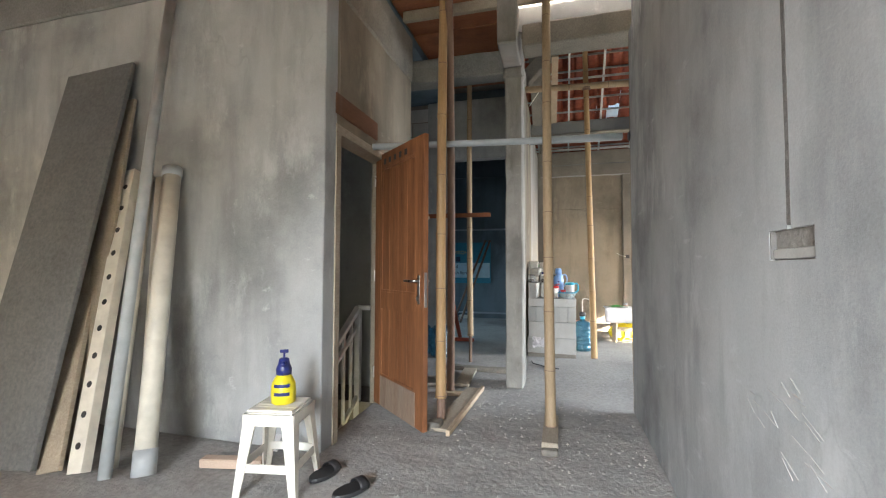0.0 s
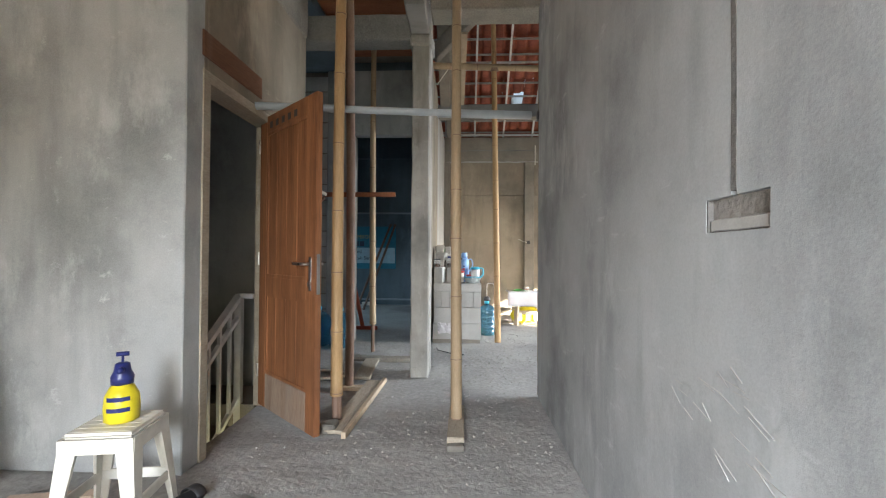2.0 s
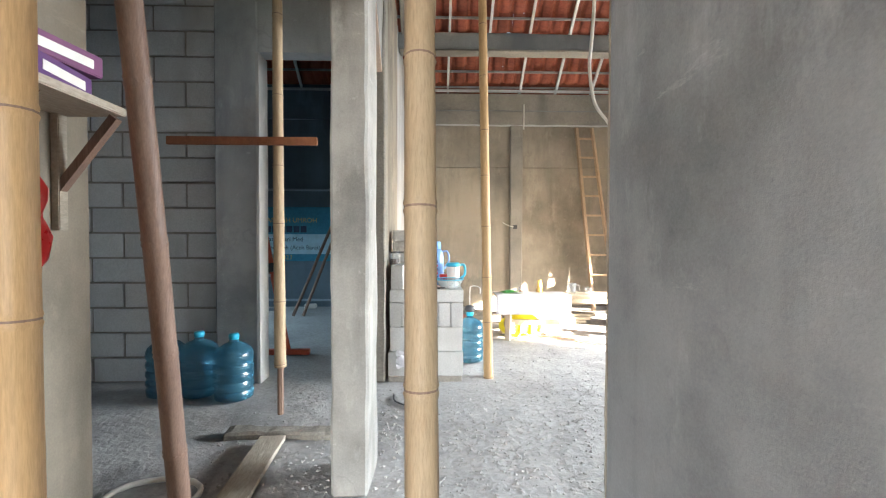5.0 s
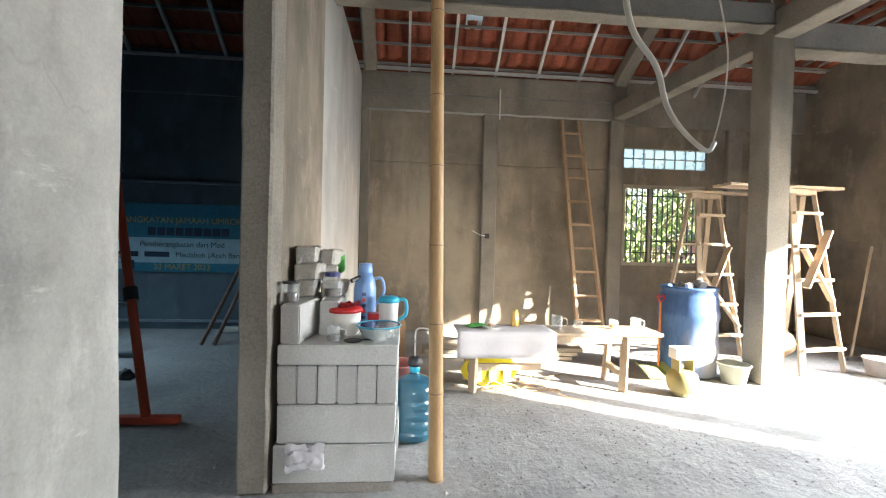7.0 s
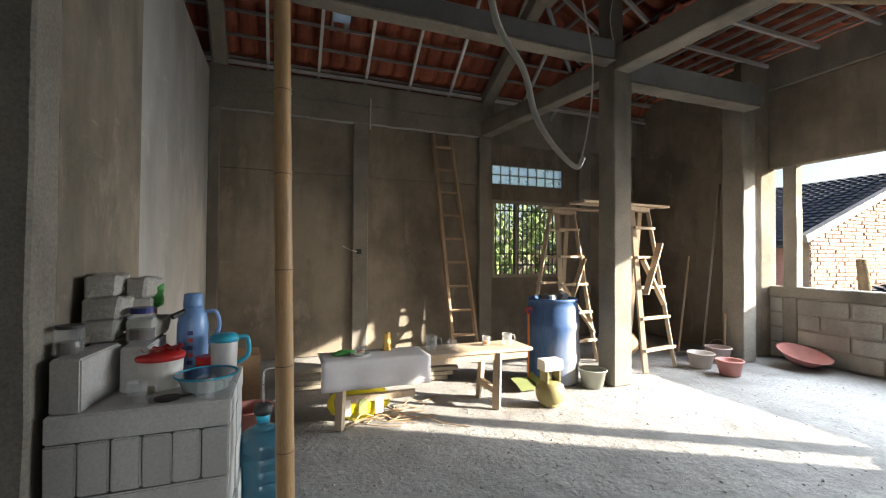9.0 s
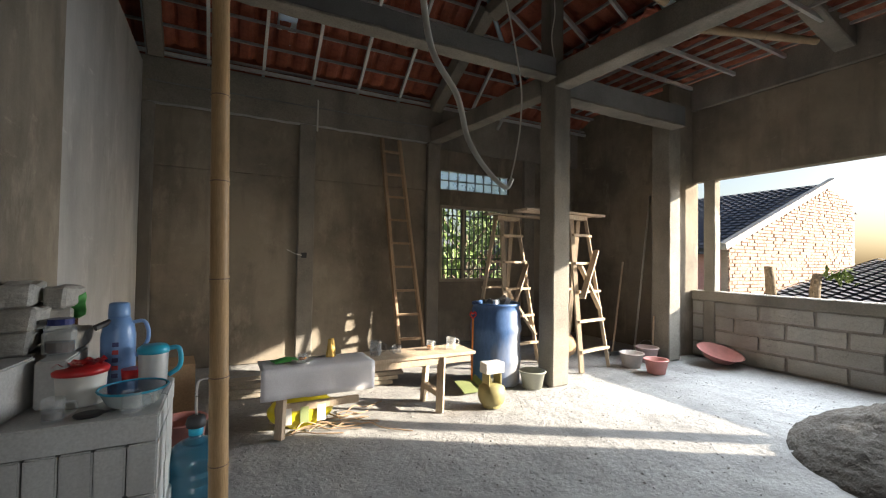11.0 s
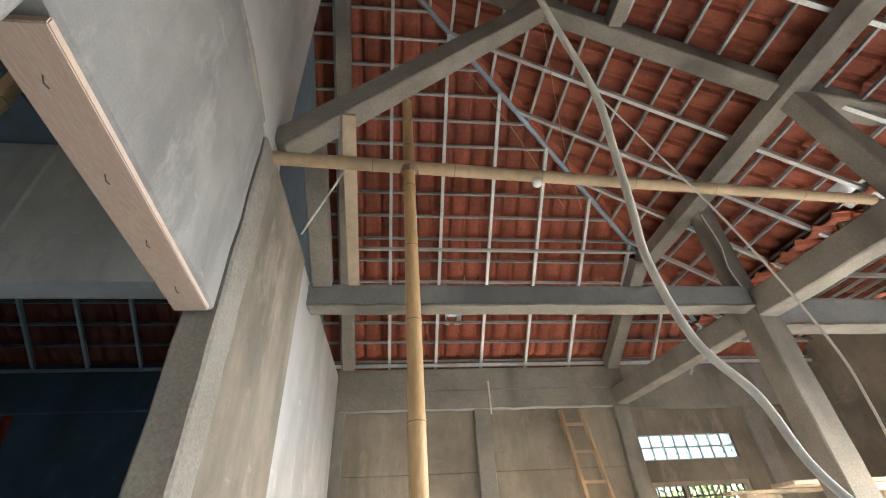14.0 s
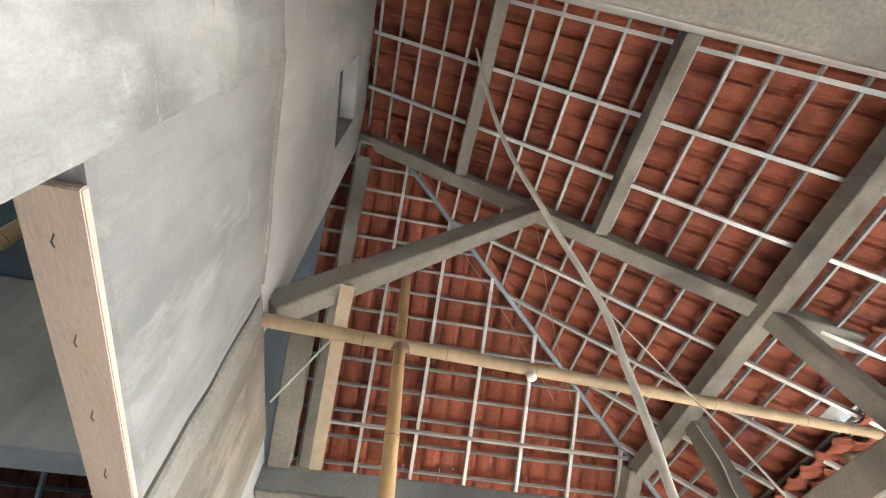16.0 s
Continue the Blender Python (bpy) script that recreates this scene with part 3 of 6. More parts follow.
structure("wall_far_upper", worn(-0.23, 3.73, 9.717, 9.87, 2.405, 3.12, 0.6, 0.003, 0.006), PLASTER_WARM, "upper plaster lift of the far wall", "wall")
structure("ring_beam_back", worn(-4.6, -0.24, 9.66, 9.87, 3.2, 3.78, 0.3, 0.006), PLASTER_SHADE, "dim concrete ring beam of the back room", "beam")
rf = structure("ring_beam_far", worn(-0.23, 3.76, 9.665, 9.87, 3.12, 3.66, 0.15, 0.008, 0.015), CONCRETE, "cast concrete ring beam with board marks", "beam")
for x0, x1 in ((-0.1, 0.03), (1.635, 1.845), (3.51, 3.72)):
    structure("column_far", worn(x0, x1, 9.645, 9.82, 0, 3.12, 0.15, 0.005), CONCRETE, "cast concrete wall column", "column")
wx0, wx1 = 3.865, 5.207
structure("wall_window", boxes((3.73, wx0, 9.915, 10.06, 0, 3.2), (wx1, 6.95, 9.915, 10.06, 0, 3.2), (wx0, wx1, 9.915, 10.06, 0, 0.99), (wx0, wx1, 9.915, 10.06, 2.235, 2.48), (wx0, wx1, 9.915, 10.06, 2.8, 3.2)), PLASTER_WARM, "plastered wall with a barred window", "wall")
structure("wall_window_return", boxes((3.6, 3.73, 9.87, 10.06, 0, 3.2)), PLASTER_WARM, "return of the far wall", "wall")
structure("ring_beam_window", worn(3.76, 6.95, 9.85, 10.06, 3.12, 3.8, 0.15, 0.008, 0.012), CONCRETE, "cast concrete ring beam over the window", "beam")
structure("column_window", worn(5.5, 5.74, 9.85, 9.97, 0, 3.12, 0.15, 0.006), CONCRETE, "cast concrete wall column", "column")

# right side: wall, opening, parapet
structure("wall_right_far", boxes((6.75, 6.9, 7.88, 10.06, 0, 4.0)), PLASTER_WARM, "plastered side wall", "wall")
structure("column_right", worn(6.22, 6.46, 7.58, 7.86, 0, 3.6, 0.12, 0.006), CONCRETE, "cast concrete corner column", "column")
structure("column_right_fill", boxes((6.46, 7.14, 7.76, 7.86, 0, 3.95)), PLASTER_WARM, "plastered reveal by the opening", "wall")
structure("wall_right_upper", worn(7.0, 7.14, 3.6, 7.76, 2.55, 3.62, 0.2, 0.005, 0.012), PLASTER_WARM, "plastered wall over the wide opening", "wall")
structure("ring_beam_right", worn(6.97, 7.16, 3.62, 7.86, 3.62, 4.05, 0.15, 0.012, 0.015), CONCRETE, "rough mortar ring beam", "beam")
for y0, y1 in ((7.43, 7.59), (4.02, 4.16)):
    structure("post_opening", worn(7.0, 7.14, y0, y1, 0, 2.56, 0.15, 0.005), CONCRETE, "thin concrete post in the opening", "post")
structure("wall_right_near", boxes((7.0, 7.14, 3.6, 3.73, 0, 2.55)), PLASTER_WARM, "plastered wall end", "wall")
pp = structure("parapet", boxes((7.02, 7.125, 3.8, 4.0, 0, 0.81), (7.02, 7.125, 4.17, 7.43, 0, 0.81), (7.02, 7.125, 7.59, 7.76, 0, 0.81)), MORTAR, "parapet of pale blocks with smeared mortar", "parapet")
part("sill", worn(6.99, 7.145, 3.73, 7.76, 0.81, 0.955, 0.12, 0.005), CONCRETE, pp, "smooth cement sill")

# inner frame: big column, tie beams, roof posts
structure("column_main", worn(3.93, 4.165, 7.33, 7.57, 0, 3.55, 0.12, 0.006), CONCRETE, "free-standing cast concrete column", "column")
tl = structure("tie_beam_left", worn(-0.1, 3.93, 7.30, 7.45, 3.355, 3.555, 0.12, 0.007, 0.015), CONCRETE_GREY, "cast concrete tie beam with white form edge", "beam")
tr = structure("tie_beam_right", worn(4.165, 6.24, 7.36, 7.55, 3.19, 3.45, 0.12, 0.007, 0.015), CONCRETE_GREY, "cast concrete tie beam", "beam")
structure("tie_beam_side", bar((4.03, 7.33, 3.375), (4.25, 3.97, 3.375), 0.2, 0.25, 0.008), CONCRETE, "cast concrete tie beam", "beam")
structure("tie_beam_back", bar((4.0, 7.57, 3.33), (3.63, 9.66, 3.24), 0.18, 0.22, 0.008), CONCRETE, "cast concrete tie beam to the far column", "beam")
part("form_edge", worn(-0.08, 3.93, 7.29, 7.46, 3.338, 3.362, 0.07, 0.008, 0.005), CONCRETE, tl, "pale ragged cement edge")
part("form_edge", worn(4.165, 6.22, 7.35, 7.56, 3.172, 3.196, 0.07, 0.008, 0.005), CONCRETE, tr, "pale ragged cement edge")
part("form_edge", worn(-0.05, 3.5, 9.655, 9.685, 3.105, 3.13, 0.07, 0.008, 0.005), PLASTER_WHITE, rf, "pale ragged cement edge")
part("beam_lift", worn(-0.05, 3.5, 9.657, 9.675, 3.36, 3.375, 0.07, 0.006, 0.003), CONCRETE_GREY, rf)
structure("post_roof", worn(3.9, 4.08, 7.36, 7.54, 3.55, 4.62, 0.12, 0.006), CONCRETE, "concrete roof post", "post")


# roof planes: the far slope and the right slope, meeting at a hip
def far_z(y):
    return 3.88 + 0.825 * (9.6 - y)


def right_z(x):
    return 4.95 - 0.61 * (x - 3.65) if x < 5.1 else 4.95 - 0.61 * 1.45 - 0.01 * (x - 5.1)


structure("rafter_cross", bar((-0.1, 5.97, right_z(-0.1) - 0.15), (3.9, 5.97, right_z(3.9) - 0.15), 0.16, 0.17, 0.006), CONCRETE, "cast concrete rafter", "rafter")
structure("rafter_cross_low", bar((3.9, 5.97, right_z(3.9) - 0.15), (7.0, 5.97, right_z(7.0) - 0.15), 0.2, 0.2, 0.006), CONCRETE, "cast concrete rafter", "rafter")
structure("brace_left", bar((-0.1, 5.97, 3.72), (1.95, 5.97, right_z(1.95) - 0.2), 0.17, 0.17, 0.006), CONCRETE, "slanting concrete brace", "brace")
structure("purlin_main", bar((3.86, 8.5, 4.62), (3.86, 3.9, 4.62), 0.2, 0.17, 0.006), CONCRETE, "cast concrete purlin", "purlin")
for x in (1.16, 2.56):
    structure("purlin", bar((x, 5.9, right_z(x) - 0.14), (x, 3.7, right_z(x) - 0.14), 0.13, 0.15, 0.005), CONCRETE, "cast concrete purlin", "purlin")
structure("strut_purlin", bar((3.9, 5.97, 4.6), (4.2, 5.97, 3.48), 0.17, 0.17, 0.006), CONCRETE, "cast concrete strut under the purlin", "strut")
structure("rafter_far", bar((3.62, 9.67, far_z(9.67) - 0.16), (3.78, 8.45, far_z(8.45) - 0.2), 0.18, 0.17, 0.006), CONCRETE, "cast concrete rafter", "rafter")
structure("rafter_gable", bar((0.03, 9.67, far_z(9.67) - 0.13), (0.03, 6.08, far_z(6.08) - 0.13), 0.16, 0.16, 0.006), CONCRETE, "cast concrete gable rafter", "rafter")
structure("brace_low", bar((0.02, 7.3, 3.56), (0.03, 6.1, 4.25), 0.16, 0.14, 0.006), CONCRETE, "short concrete brace", "brace")

# corridor ceiling of reddish form boards on joists
cb = bmesh.new()
for i in range(44):
    y = -3 + 0.2 * i
    if y < 5.6:
        add_box(cb, -1.1 if y > 2.4 else -4.6, 0.93 if y < 3.5 else -0.2, y, y + 0.195, 3.56 + 0.006 * (i % 3), 3.585 + 0.006 * (i % 3))
structure("ceiling", cb, WOOD_RED, "reddish form board ceiling", "ceiling")
# shade under both soffits is carried by the dark plaster colour
structure("ceiling_lobby", boxes((-3.2, -1.1, 4.05, 5.8, 3.46, 3.55)), PLASTER_SHADE, "concrete ceiling of the side lobby", "ceiling")
structure("ceiling_stair", boxes((-2.4, -1.1, 2.5, 4.05, 3.46, 3.55)), PLASTER_SHADE, "concrete stairwell ceiling", "ceiling")
structure("roof_cover", boxes((-4.8, 1.1, -3.1, 3.6, 3.62, 3.75), (-4.8, -0.25, 3.6, 5.9, 3.62, 3.75), (1.1, 7.2, -3.1, 3.62, 3.62, 3.75)), CONCRETE, "concrete roof slab", "slab")
for y, w, mat in ((3.15, 0.09, WOOD_GREY), (1.6, 0.09, WOOD_GREY), (3.75, 0.05, WOOD_GREY)):
    structure("joist", box(-1.05, 0.9, y, y + w, 3.46, 3.555, 0.004), mat, "dark dusty joist under the form boards", "joist")


# ---- roof: battens, rafters, tiles ----
HIP_A, HIP_B = Vector((0.3, 5.89, 6.94)), Vector((5.0, 9.355, 4.08))


def hip_x(y):
    """x of the hip at y."""
    return HIP_A.x + (HIP_B.x - HIP_A.x) * (y - HIP_A.y) / (HIP_B.y - HIP_A.y)


def hip_y(x):
    return HIP_A.y + (HIP_B.y - HIP_A.y) * (x - HIP_A.x) / (HIP_B.x - HIP_A.x)


# unseen sheet added above the eave to stop sun leaking through
structure("roof_flashing", boxes((5.0, 7.3, 3.4, 10.1, 4.29, 4.32)), STEEL, "unseen steel sheet added over the eave tiles against sun leaks", "roof sheet")
roof_frame = structure("roof_battens", tube([HIP_A - Vector((0, 0, 0.05)), HIP_B - Vector((0, 0, 0.05))], 0.03, 6), STEEL_BLUE, "galvanised hip channel and light steel battens", "roof battens")
ROW = 0.285
rows_far = [5.95 + ROW * 0.771 * k for k in range(18)]
for y in rows_far:
    if y < 9.95:
        x1 = hip_x(y) if y < 9.35 else 6.9
        part("batten", bar((-4.5 if y > 6.1 else -0.05, y, far_z(y) - 0.04), (x1, y, far_z(y) - 0.04), 0.028, 0.03), STEEL_DARKER, roof_frame)
for i in range(17):
    x = -4.4 + 0.62 * i
    y0 = 6.1 if x < -0.2 else max(5.95, hip_y(x))
    if y0 < 9.6:
        part("light_rafter", bar((x, y0, far_z(y0) - 0.085), (x, 9.85, far_z(9.85) - 0.085), 0.035, 0.05), STEEL, roof_frame)
for y in (8.42,):
    part("purlin_channel", bar((-0.05, y, far_z(y) - 0.125), (hip_x(y), y, far_z(y) - 0.125), 0.04, 0.03), STEEL, roof_frame)
part("eave_channel", bar((-4.5, 9.66, far_z(9.66) - 0.13), (6.9, 9.66, far_z(9.66) - 0.13), 0.04, 0.04), STEEL, roof_frame)
xs = [-0.25 + ROW * 0.854 * k for k in range(31)]
for x in xs:
    y1 = hip_y(x) if x > 0.36 else 5.9
    if x < 7.15:
        part("batten", bar((x, 3.4, right_z(x) - 0.045), (x, min(y1, 9.9), right_z(x) - 0.045), 0.028, 0.03), STEEL_DARKER, roof_frame)
for k in range(11):
    y = 3.55 + 0.6 * k
    x0 = max(-0.05, hip_x(y)) if y > 5.9 else -0.05
    for a, b in ((x0, 5.1), (5.1, 7.15)):
        if b > a:
            part("light_rafter", bar((a, y, right_z(a) - 0.085), (b, y, right_z(b) - 0.085), 0.035, 0.05), STEEL, roof_frame)

TW = 0.215


def tile_mesh(length):
    """One clay tile: a pan and a roll, lower end thicker, seen from below and above."""
    bm = bmesh.new()
    prof = [(0.0, 0.034), (0.022, 0.006), (0.06, -0.004), (0.12, -0.004), (0.15, 0.008), (0.172, 0.046), (0.2, 0.05), (0.222, 0.03)]
    top = []
    bot = []
    for v, lift in ((0.0, 0.046), (length * 1.12, 0.0)):
        top.append([bm.verts.new((px, -v, pz + lift + 0.016)) for px, pz in prof])
        bot.append([bm.verts.new((px, -v, pz + lift)) for px, pz in prof])
    for g, flip in ((top, False), (bot, True)):
        for i in range(len(prof) - 1):
            q = (g[0][i], g[0][i + 1], g[1][i + 1], g[1][i])
            bm.faces.new(q[::-1] if flip else q)
    for i in range(len(prof) - 1):
        bm.faces.new((top[0][i], bot[0][i], bot[0][i + 1], top[0][i + 1]))
    return bm


tile_far = bpy.data.meshes.new("roof_tile")
_b = tile_mesh(ROW)
_b.to_mesh(tile_far)
_b.free()
tile_far.materials.append(TILE)
roof_tiles = structure("roof", tube([HIP_A + Vector((0, 0, 0.1)), HIP_B + Vector((0, 0, 0.1))], 0.09, 8), TILE, "red clay tile roof on steel battens", "roof")
M_FAR = Matrix((Vector((1, 0, 0)), Vector((0, 1, -0.825)).normalized(), Vector((0, 0.825, 1)).normalized())).transposed().to_4x4()
M_RIGHT = Matrix((Vector((0, -1, 0)), Vector((1, 0, -0.61)).normalized(), Vector((0.61, 0, 1)).normalized())).transposed().to_4x4()
M_FLAT = Matrix((Vector((0, -1, 0)), Vector((1, 0, -0.01)).normalized(), Vector((0.01, 0, 1)).normalized())).transposed().to_4x4()
GLASS_TILES = [(1.40, 9.2), (4.87, 6.72)]
rest = bmesh.new()
count = 0
tile_rnd = random.Random(5)
slots = []
for y in rows_far:
    if y > 9.95:
        continue
    n = int(11.6 / TW)
    for i in range(n):
        x = -4.5 + TW * i
        if (x < -0.15 and y < 6.2) or x + TW * 0.3 > (hip_x(y) if y < 9.4 else 7.0):
            continue
        slots.append((Matrix.Translation((x, y + 0.01, far_z(y))) @ M_FAR, x, y, -0.1 < x < 3.6 and y > 6.6))
for x in xs:
    if x > 7.1:
        continue
    y = 3.4
    while y < 9.9:
        if y < (hip_y(x) if x > 0.36 else 5.9) + 0.05:
            slots.append((Matrix.Translation((x + 0.01, y + TW, right_z(x))) @ (M_RIGHT if x < 5.1 else M_FLAT), x, y, False))
        y += TW


def on_right_slope(m):
    """Whether a tile lies on the right slope."""
    return abs(m[1][0]) > 0.5


for m, x, y, near in slots:
    jig = pose(tile_rnd.uniform(-0.006, 0.006), tile_rnd.uniform(-0.012, 0.012), 0, tile_rnd.uniform(-0.6, 0.6), 0, tile_rnd.uniform(-1.2, 1.2))
    right = on_right_slope(m)
    cx, cy = (x - 0.12, y + TW / 2) if right else (x + TW / 2, y - 0.11)
    glass = any(right == (gx > 3.7) and abs(cx - gx) < 0.122 and abs(cy - gy) < 0.11 for gx, gy in GLASS_TILES)
    if glass:
        continue
    if near and count < 300:
        o = new("roof_tile", tile_far)
        o.parent = roof_tiles
        o.matrix_basis = m @ jig
        count += 1
    else:
        vs = [rest.verts.new((m @ jig) @ v.co) for v in tile_far.vertices]
        for p in tile_far.polygons:
            rest.faces.new([vs[i] for i in p.vertices])
_me = bpy.data.meshes.new("roof_tiles_rest")
rest.to_mesh(_me)
rest.free()
_me.materials.append(TILE)
o = new("roof_tiles_rest", _me)
o.parent = roof_tiles
tagged(o, "", "", "", "stuff")
# unseen sheet over the tiles, added against light leaks, open at the clear tiles
cover = bmesh.new()
CELL = 0.15


def cover_cell(pts):
    cover.faces.new([cover.verts.new(p) for p in pts])


for i in range(79):
    for j in range(32):
        x, y = -4.6 + CELL * i, 5.55 + CELL * j
        if x > (hip_x(y) + 0.2 if y < 9.3 else 7.3) or (x < -0.3 and y < 6.0) or any(abs(x + 0.075 - gx) < 0.32 and abs(y + 0.075 - gy) < 0.42 for gx, gy in GLASS_TILES):
            continue
        cover_cell([(a, b, far_z(b) + 0.14) for a, b in ((x, y), (x + CELL, y), (x + CELL, y + CELL), (x, y + CELL))])
for i in range(51):
    for j in range(46):
        x, y = -0.3 + CELL * i, 3.3 + CELL * j
        if y > (hip_y(x) + 0.2 if x > 0.36 else 6.0) or any(abs(x + 0.075 - gx) < 0.24 and abs(y + 0.075 - gy) < 0.22 for gx, gy in GLASS_TILES):
            continue
        cover_cell([(a, b, right_z(a) + 0.14) for a, b in ((x, y), (x + CELL, y), (x + CELL, y + CELL), (x, y + CELL))])
part("upper_face", cover, TILE, roof_tiles)


# ---- corridor and entry things ----
# stair door leaf, standing open into the corridor
def door_leaf():
    ax, ay, bx, by = -1.13, 3.40, -0.53, 2.86
    ang = math.degrees(math.atan2(by - ay, bx - ax))
    w = math.hypot(bx - ax, by - ay)
    e = thing("panelled_door", ax, ay, 0.03, "brown wooden panelled door standing open", "door", "", ang)
    t = 0.02
    part("stile", box(0, 0.11, -t, t, 0, 2.05, 0.003), DOOR_WOOD, e)
    part("stile", box(w - 0.11, w, -t, t, 0, 2.05, 0.003), DOOR_WOOD, e)
    part("bottom_rail", box(0.11, w - 0.11, -t, t, 0, 0.24, 0.003), DOOR_DUSTY, e, "dust-grey bottom rail")
    part("top_rail", box(0.11, w - 0.11, -t, t, 1.93, 2.05, 0.003), DOOR_WOOD, e)
    part("lock_rail", box(0.11, w - 0.11, -t, t, 0.80, 0.92, 0.003), DOOR_WOOD, e)
    for z0, z1 in ((0.24, 0.80), (0.92, 1.93)):
        n = 4
        x0, x1 = 0.11, w - 0.11
        for i in range(n):
            a, b = x0 + (x1 - x0) * i / n, x0 + (x1 - x0) * (i + 1) / n
            part("panel_board", box(a + 0.002, b - 0.002, -0.009, 0.009, z0, z1, 0.003), DOOR_WOOD, e)
        part("moulding", boxes((x0, x0 + 0.018, -0.017, 0.017, z0 + 0.018, z1 - 0.018), (x1 - 0.018, x1, -0.017, 0.017, z0 + 0.018, z1 - 0.018), (x0, x1, -0.017, 0.017, z0, z0 + 0.018), (x0, x1, -0.017, 0.017, z1 - 0.018, z1)), DOOR_WOOD, e)
    for k in range(5):
        part("carved_notch", box(0.16 + 0.09 * k, 0.20 + 0.09 * k, -0.0225, -0.0195, 1.955, 2.0, 0.001), BLACK, e)
    for s in (-1, 1):
        hp = part("handle_plate", box(w - 0.075, w - 0.045, s * 0.022 - 0.003, s * 0.022 + 0.003, 0.86, 1.06, 0.002), CHROME, e)
        h = part("handle", tube([(w - 0.06, s * 0.02, 1.02), (w - 0.06, s * 0.06, 1.02), (w - 0.075, s * 0.066, 1.02), (w - 0.19, s * 0.066, 1.02)], 0.009, 10), CHROME, hp, "chrome lever handle", True)
        part("key_rose", lathe([(0.018, 0), (0.018, 0.01), (0.008, 0.014)], 14), CHROME, hp).matrix_basis = pose(w - 0.06, s * 0.022, 0.90, -90 * s)
    part("lock_face", box(w - 0.001, w + 0.002, -0.011, 0.011, 0.84, 1.08, 0.001), CHROME, e)
    for z in (0.2, 1.0, 1.8):
        part("hinge", tube([(0, -0.025, z), (0, -0.025, z + 0.09)], 0.007, 8), CHROME, e)
    return e


door_leaf()

# stair rail
sr = thing("stair_rail", -1.36, 3.52, 0, "white painted metal stair rail going down", "railing")
part("newel", box(-0.025, 0.025, -0.025, 0.025, -0.2, 0.80, 0.003), WHITE_METAL, sr)
part("top_rail", bar((0, 0, 0.79), (0, -1.15, 0.02), 0.05, 0.035), WHITE_METAL, sr)
part("mid_rail", bar((0, 0, 0.64), (0, -1.15, -0.13), 0.03, 0.03), WHITE_METAL, sr)
part("bottom_rail", bar((0, 0, 0.03), (0, -1.15, -0.74), 0.03, 0.03), WHITE_METAL, sr)
part("end_rail", bar((0, 0, 0.79), (0.12, 0, 0.79), 0.05, 0.035), WHITE_METAL, sr)
for k in range(1, 9):
    part("baluster", box(-0.011, 0.011, -0.13 * k - 0.011, -0.13 * k + 0.011, 0.02 - 0.087 * k, 0.78 - 0.087 * k), WHITE_METAL, sr)

# grey duct pipe across the corridor
gp = thing("duct_pipe", -1.07, 3.15, 2.1, "grey plastic pipe spanning the corridor", "pipe")
part("pipe", tube([(0, 0, 0), (1.02, 0.33, 0.06), (1.92, 0.60, 0.115)], 0.026, 12), PVC_GREY, gp, "", True)
part("pipe_socket", tube([(1.2, 0.40, 0.072), (1.92, 0.605, 0.116)], 0.032, 12), PVC_GREY, gp, "", True)
part("end_hole", lathe([(0.045, 0), (0.03, 0.012)], 12), BLACK, gp).matrix_basis = pose(1.985, 0.62, 0.12, 0, -90, 0)

bamboo("bamboo_prop", (0.29, 3.13, 0.06), (0.27, 3.42, 3.5), 0.037, BAMBOO_GREY, "dry bamboo prop on a wooden foot", 0.36, 3, 0.01)
ft = thing("wooden_block", 0.29, 2.95, 0, "dusty wooden foot block under the prop", "wood block")
part("block", box(-0.05, 0.05, -0.12, 0.42, 0, 0.06, 0.004), WOOD_GREY, ft)
part("wedge", worn(-0.05, 0.05, -0.17, -0.12, 0, 0.035, 0.03, 0.006, 0.006), CONCRETE, ft)
bamboo("bamboo_prop", (-0.50, 3.15, 0.2), (-0.49, 3.17, 3.5), 0.04, BAMBOO, "yellow bamboo prop beside the open door", 0.38, 4, 0.012)
fb = thing("prop_stick", -0.5, 3.15, 0.035, "dark wooden stub under a bamboo prop", "stick")
part("stick", tube([(0.01, -0.02, 0.0), (0.0, 0.0, 0.2)], 0.033, 10), BAMBOO_DARK, fb)
part("footing", worn(-0.06, 0.05, -0.2, -0.1, -0.03, 0.03, 0.03, 0.01, 0.01), CONCRETE, fb)
bamboo("bamboo_prop", (-0.61, 3.88, 0.03), (-0.43, 3.06, 3.5), 0.036, BAMBOO_DARK, "dark weathered bamboo prop on a plank", 0.36, 6, 0.02)
bamboo("bamboo_prop", (-0.66, 5.03, 0.36), (-0.69, 5.1, 3.4), 0.036, BAMBOO_GREY, "bamboo prop lengthened with a dark stick", 0.4, 8, 0.02)
fs = thing("prop_stick", -0.66, 5.03, 0, "dark wooden stick under a bamboo prop", "stick")
part("stick", tube([(0, 0, 0.04), (0.0, 0.0, 0.42)], 0.02, 8), BAMBOO_DARK, fs)
rb = thing("cross_board", -1.35, 5.02, 1.74, "reddish board nailed across the props", "board")
part("board", box(0, 0.93, -0.012, 0.012, 0, 0.05, 0.003), WOOD_RED, rb)
pl = thing("floor_plank", -0.46, 2.95, 0.0, "dusty form plank lying on the floor", "plank", "", -2)
part("plank", worn(-0.06, 0.06, 0, 1.05, 0.01, 0.035, 0.1, 0.003, 0.003), WOOD_GREY, pl)
part("batten", worn(0.065, 0.095, -0.05, 1.1, 0.005, 0.045, 0.1, 0.002, 0.003), WOOD, pl)
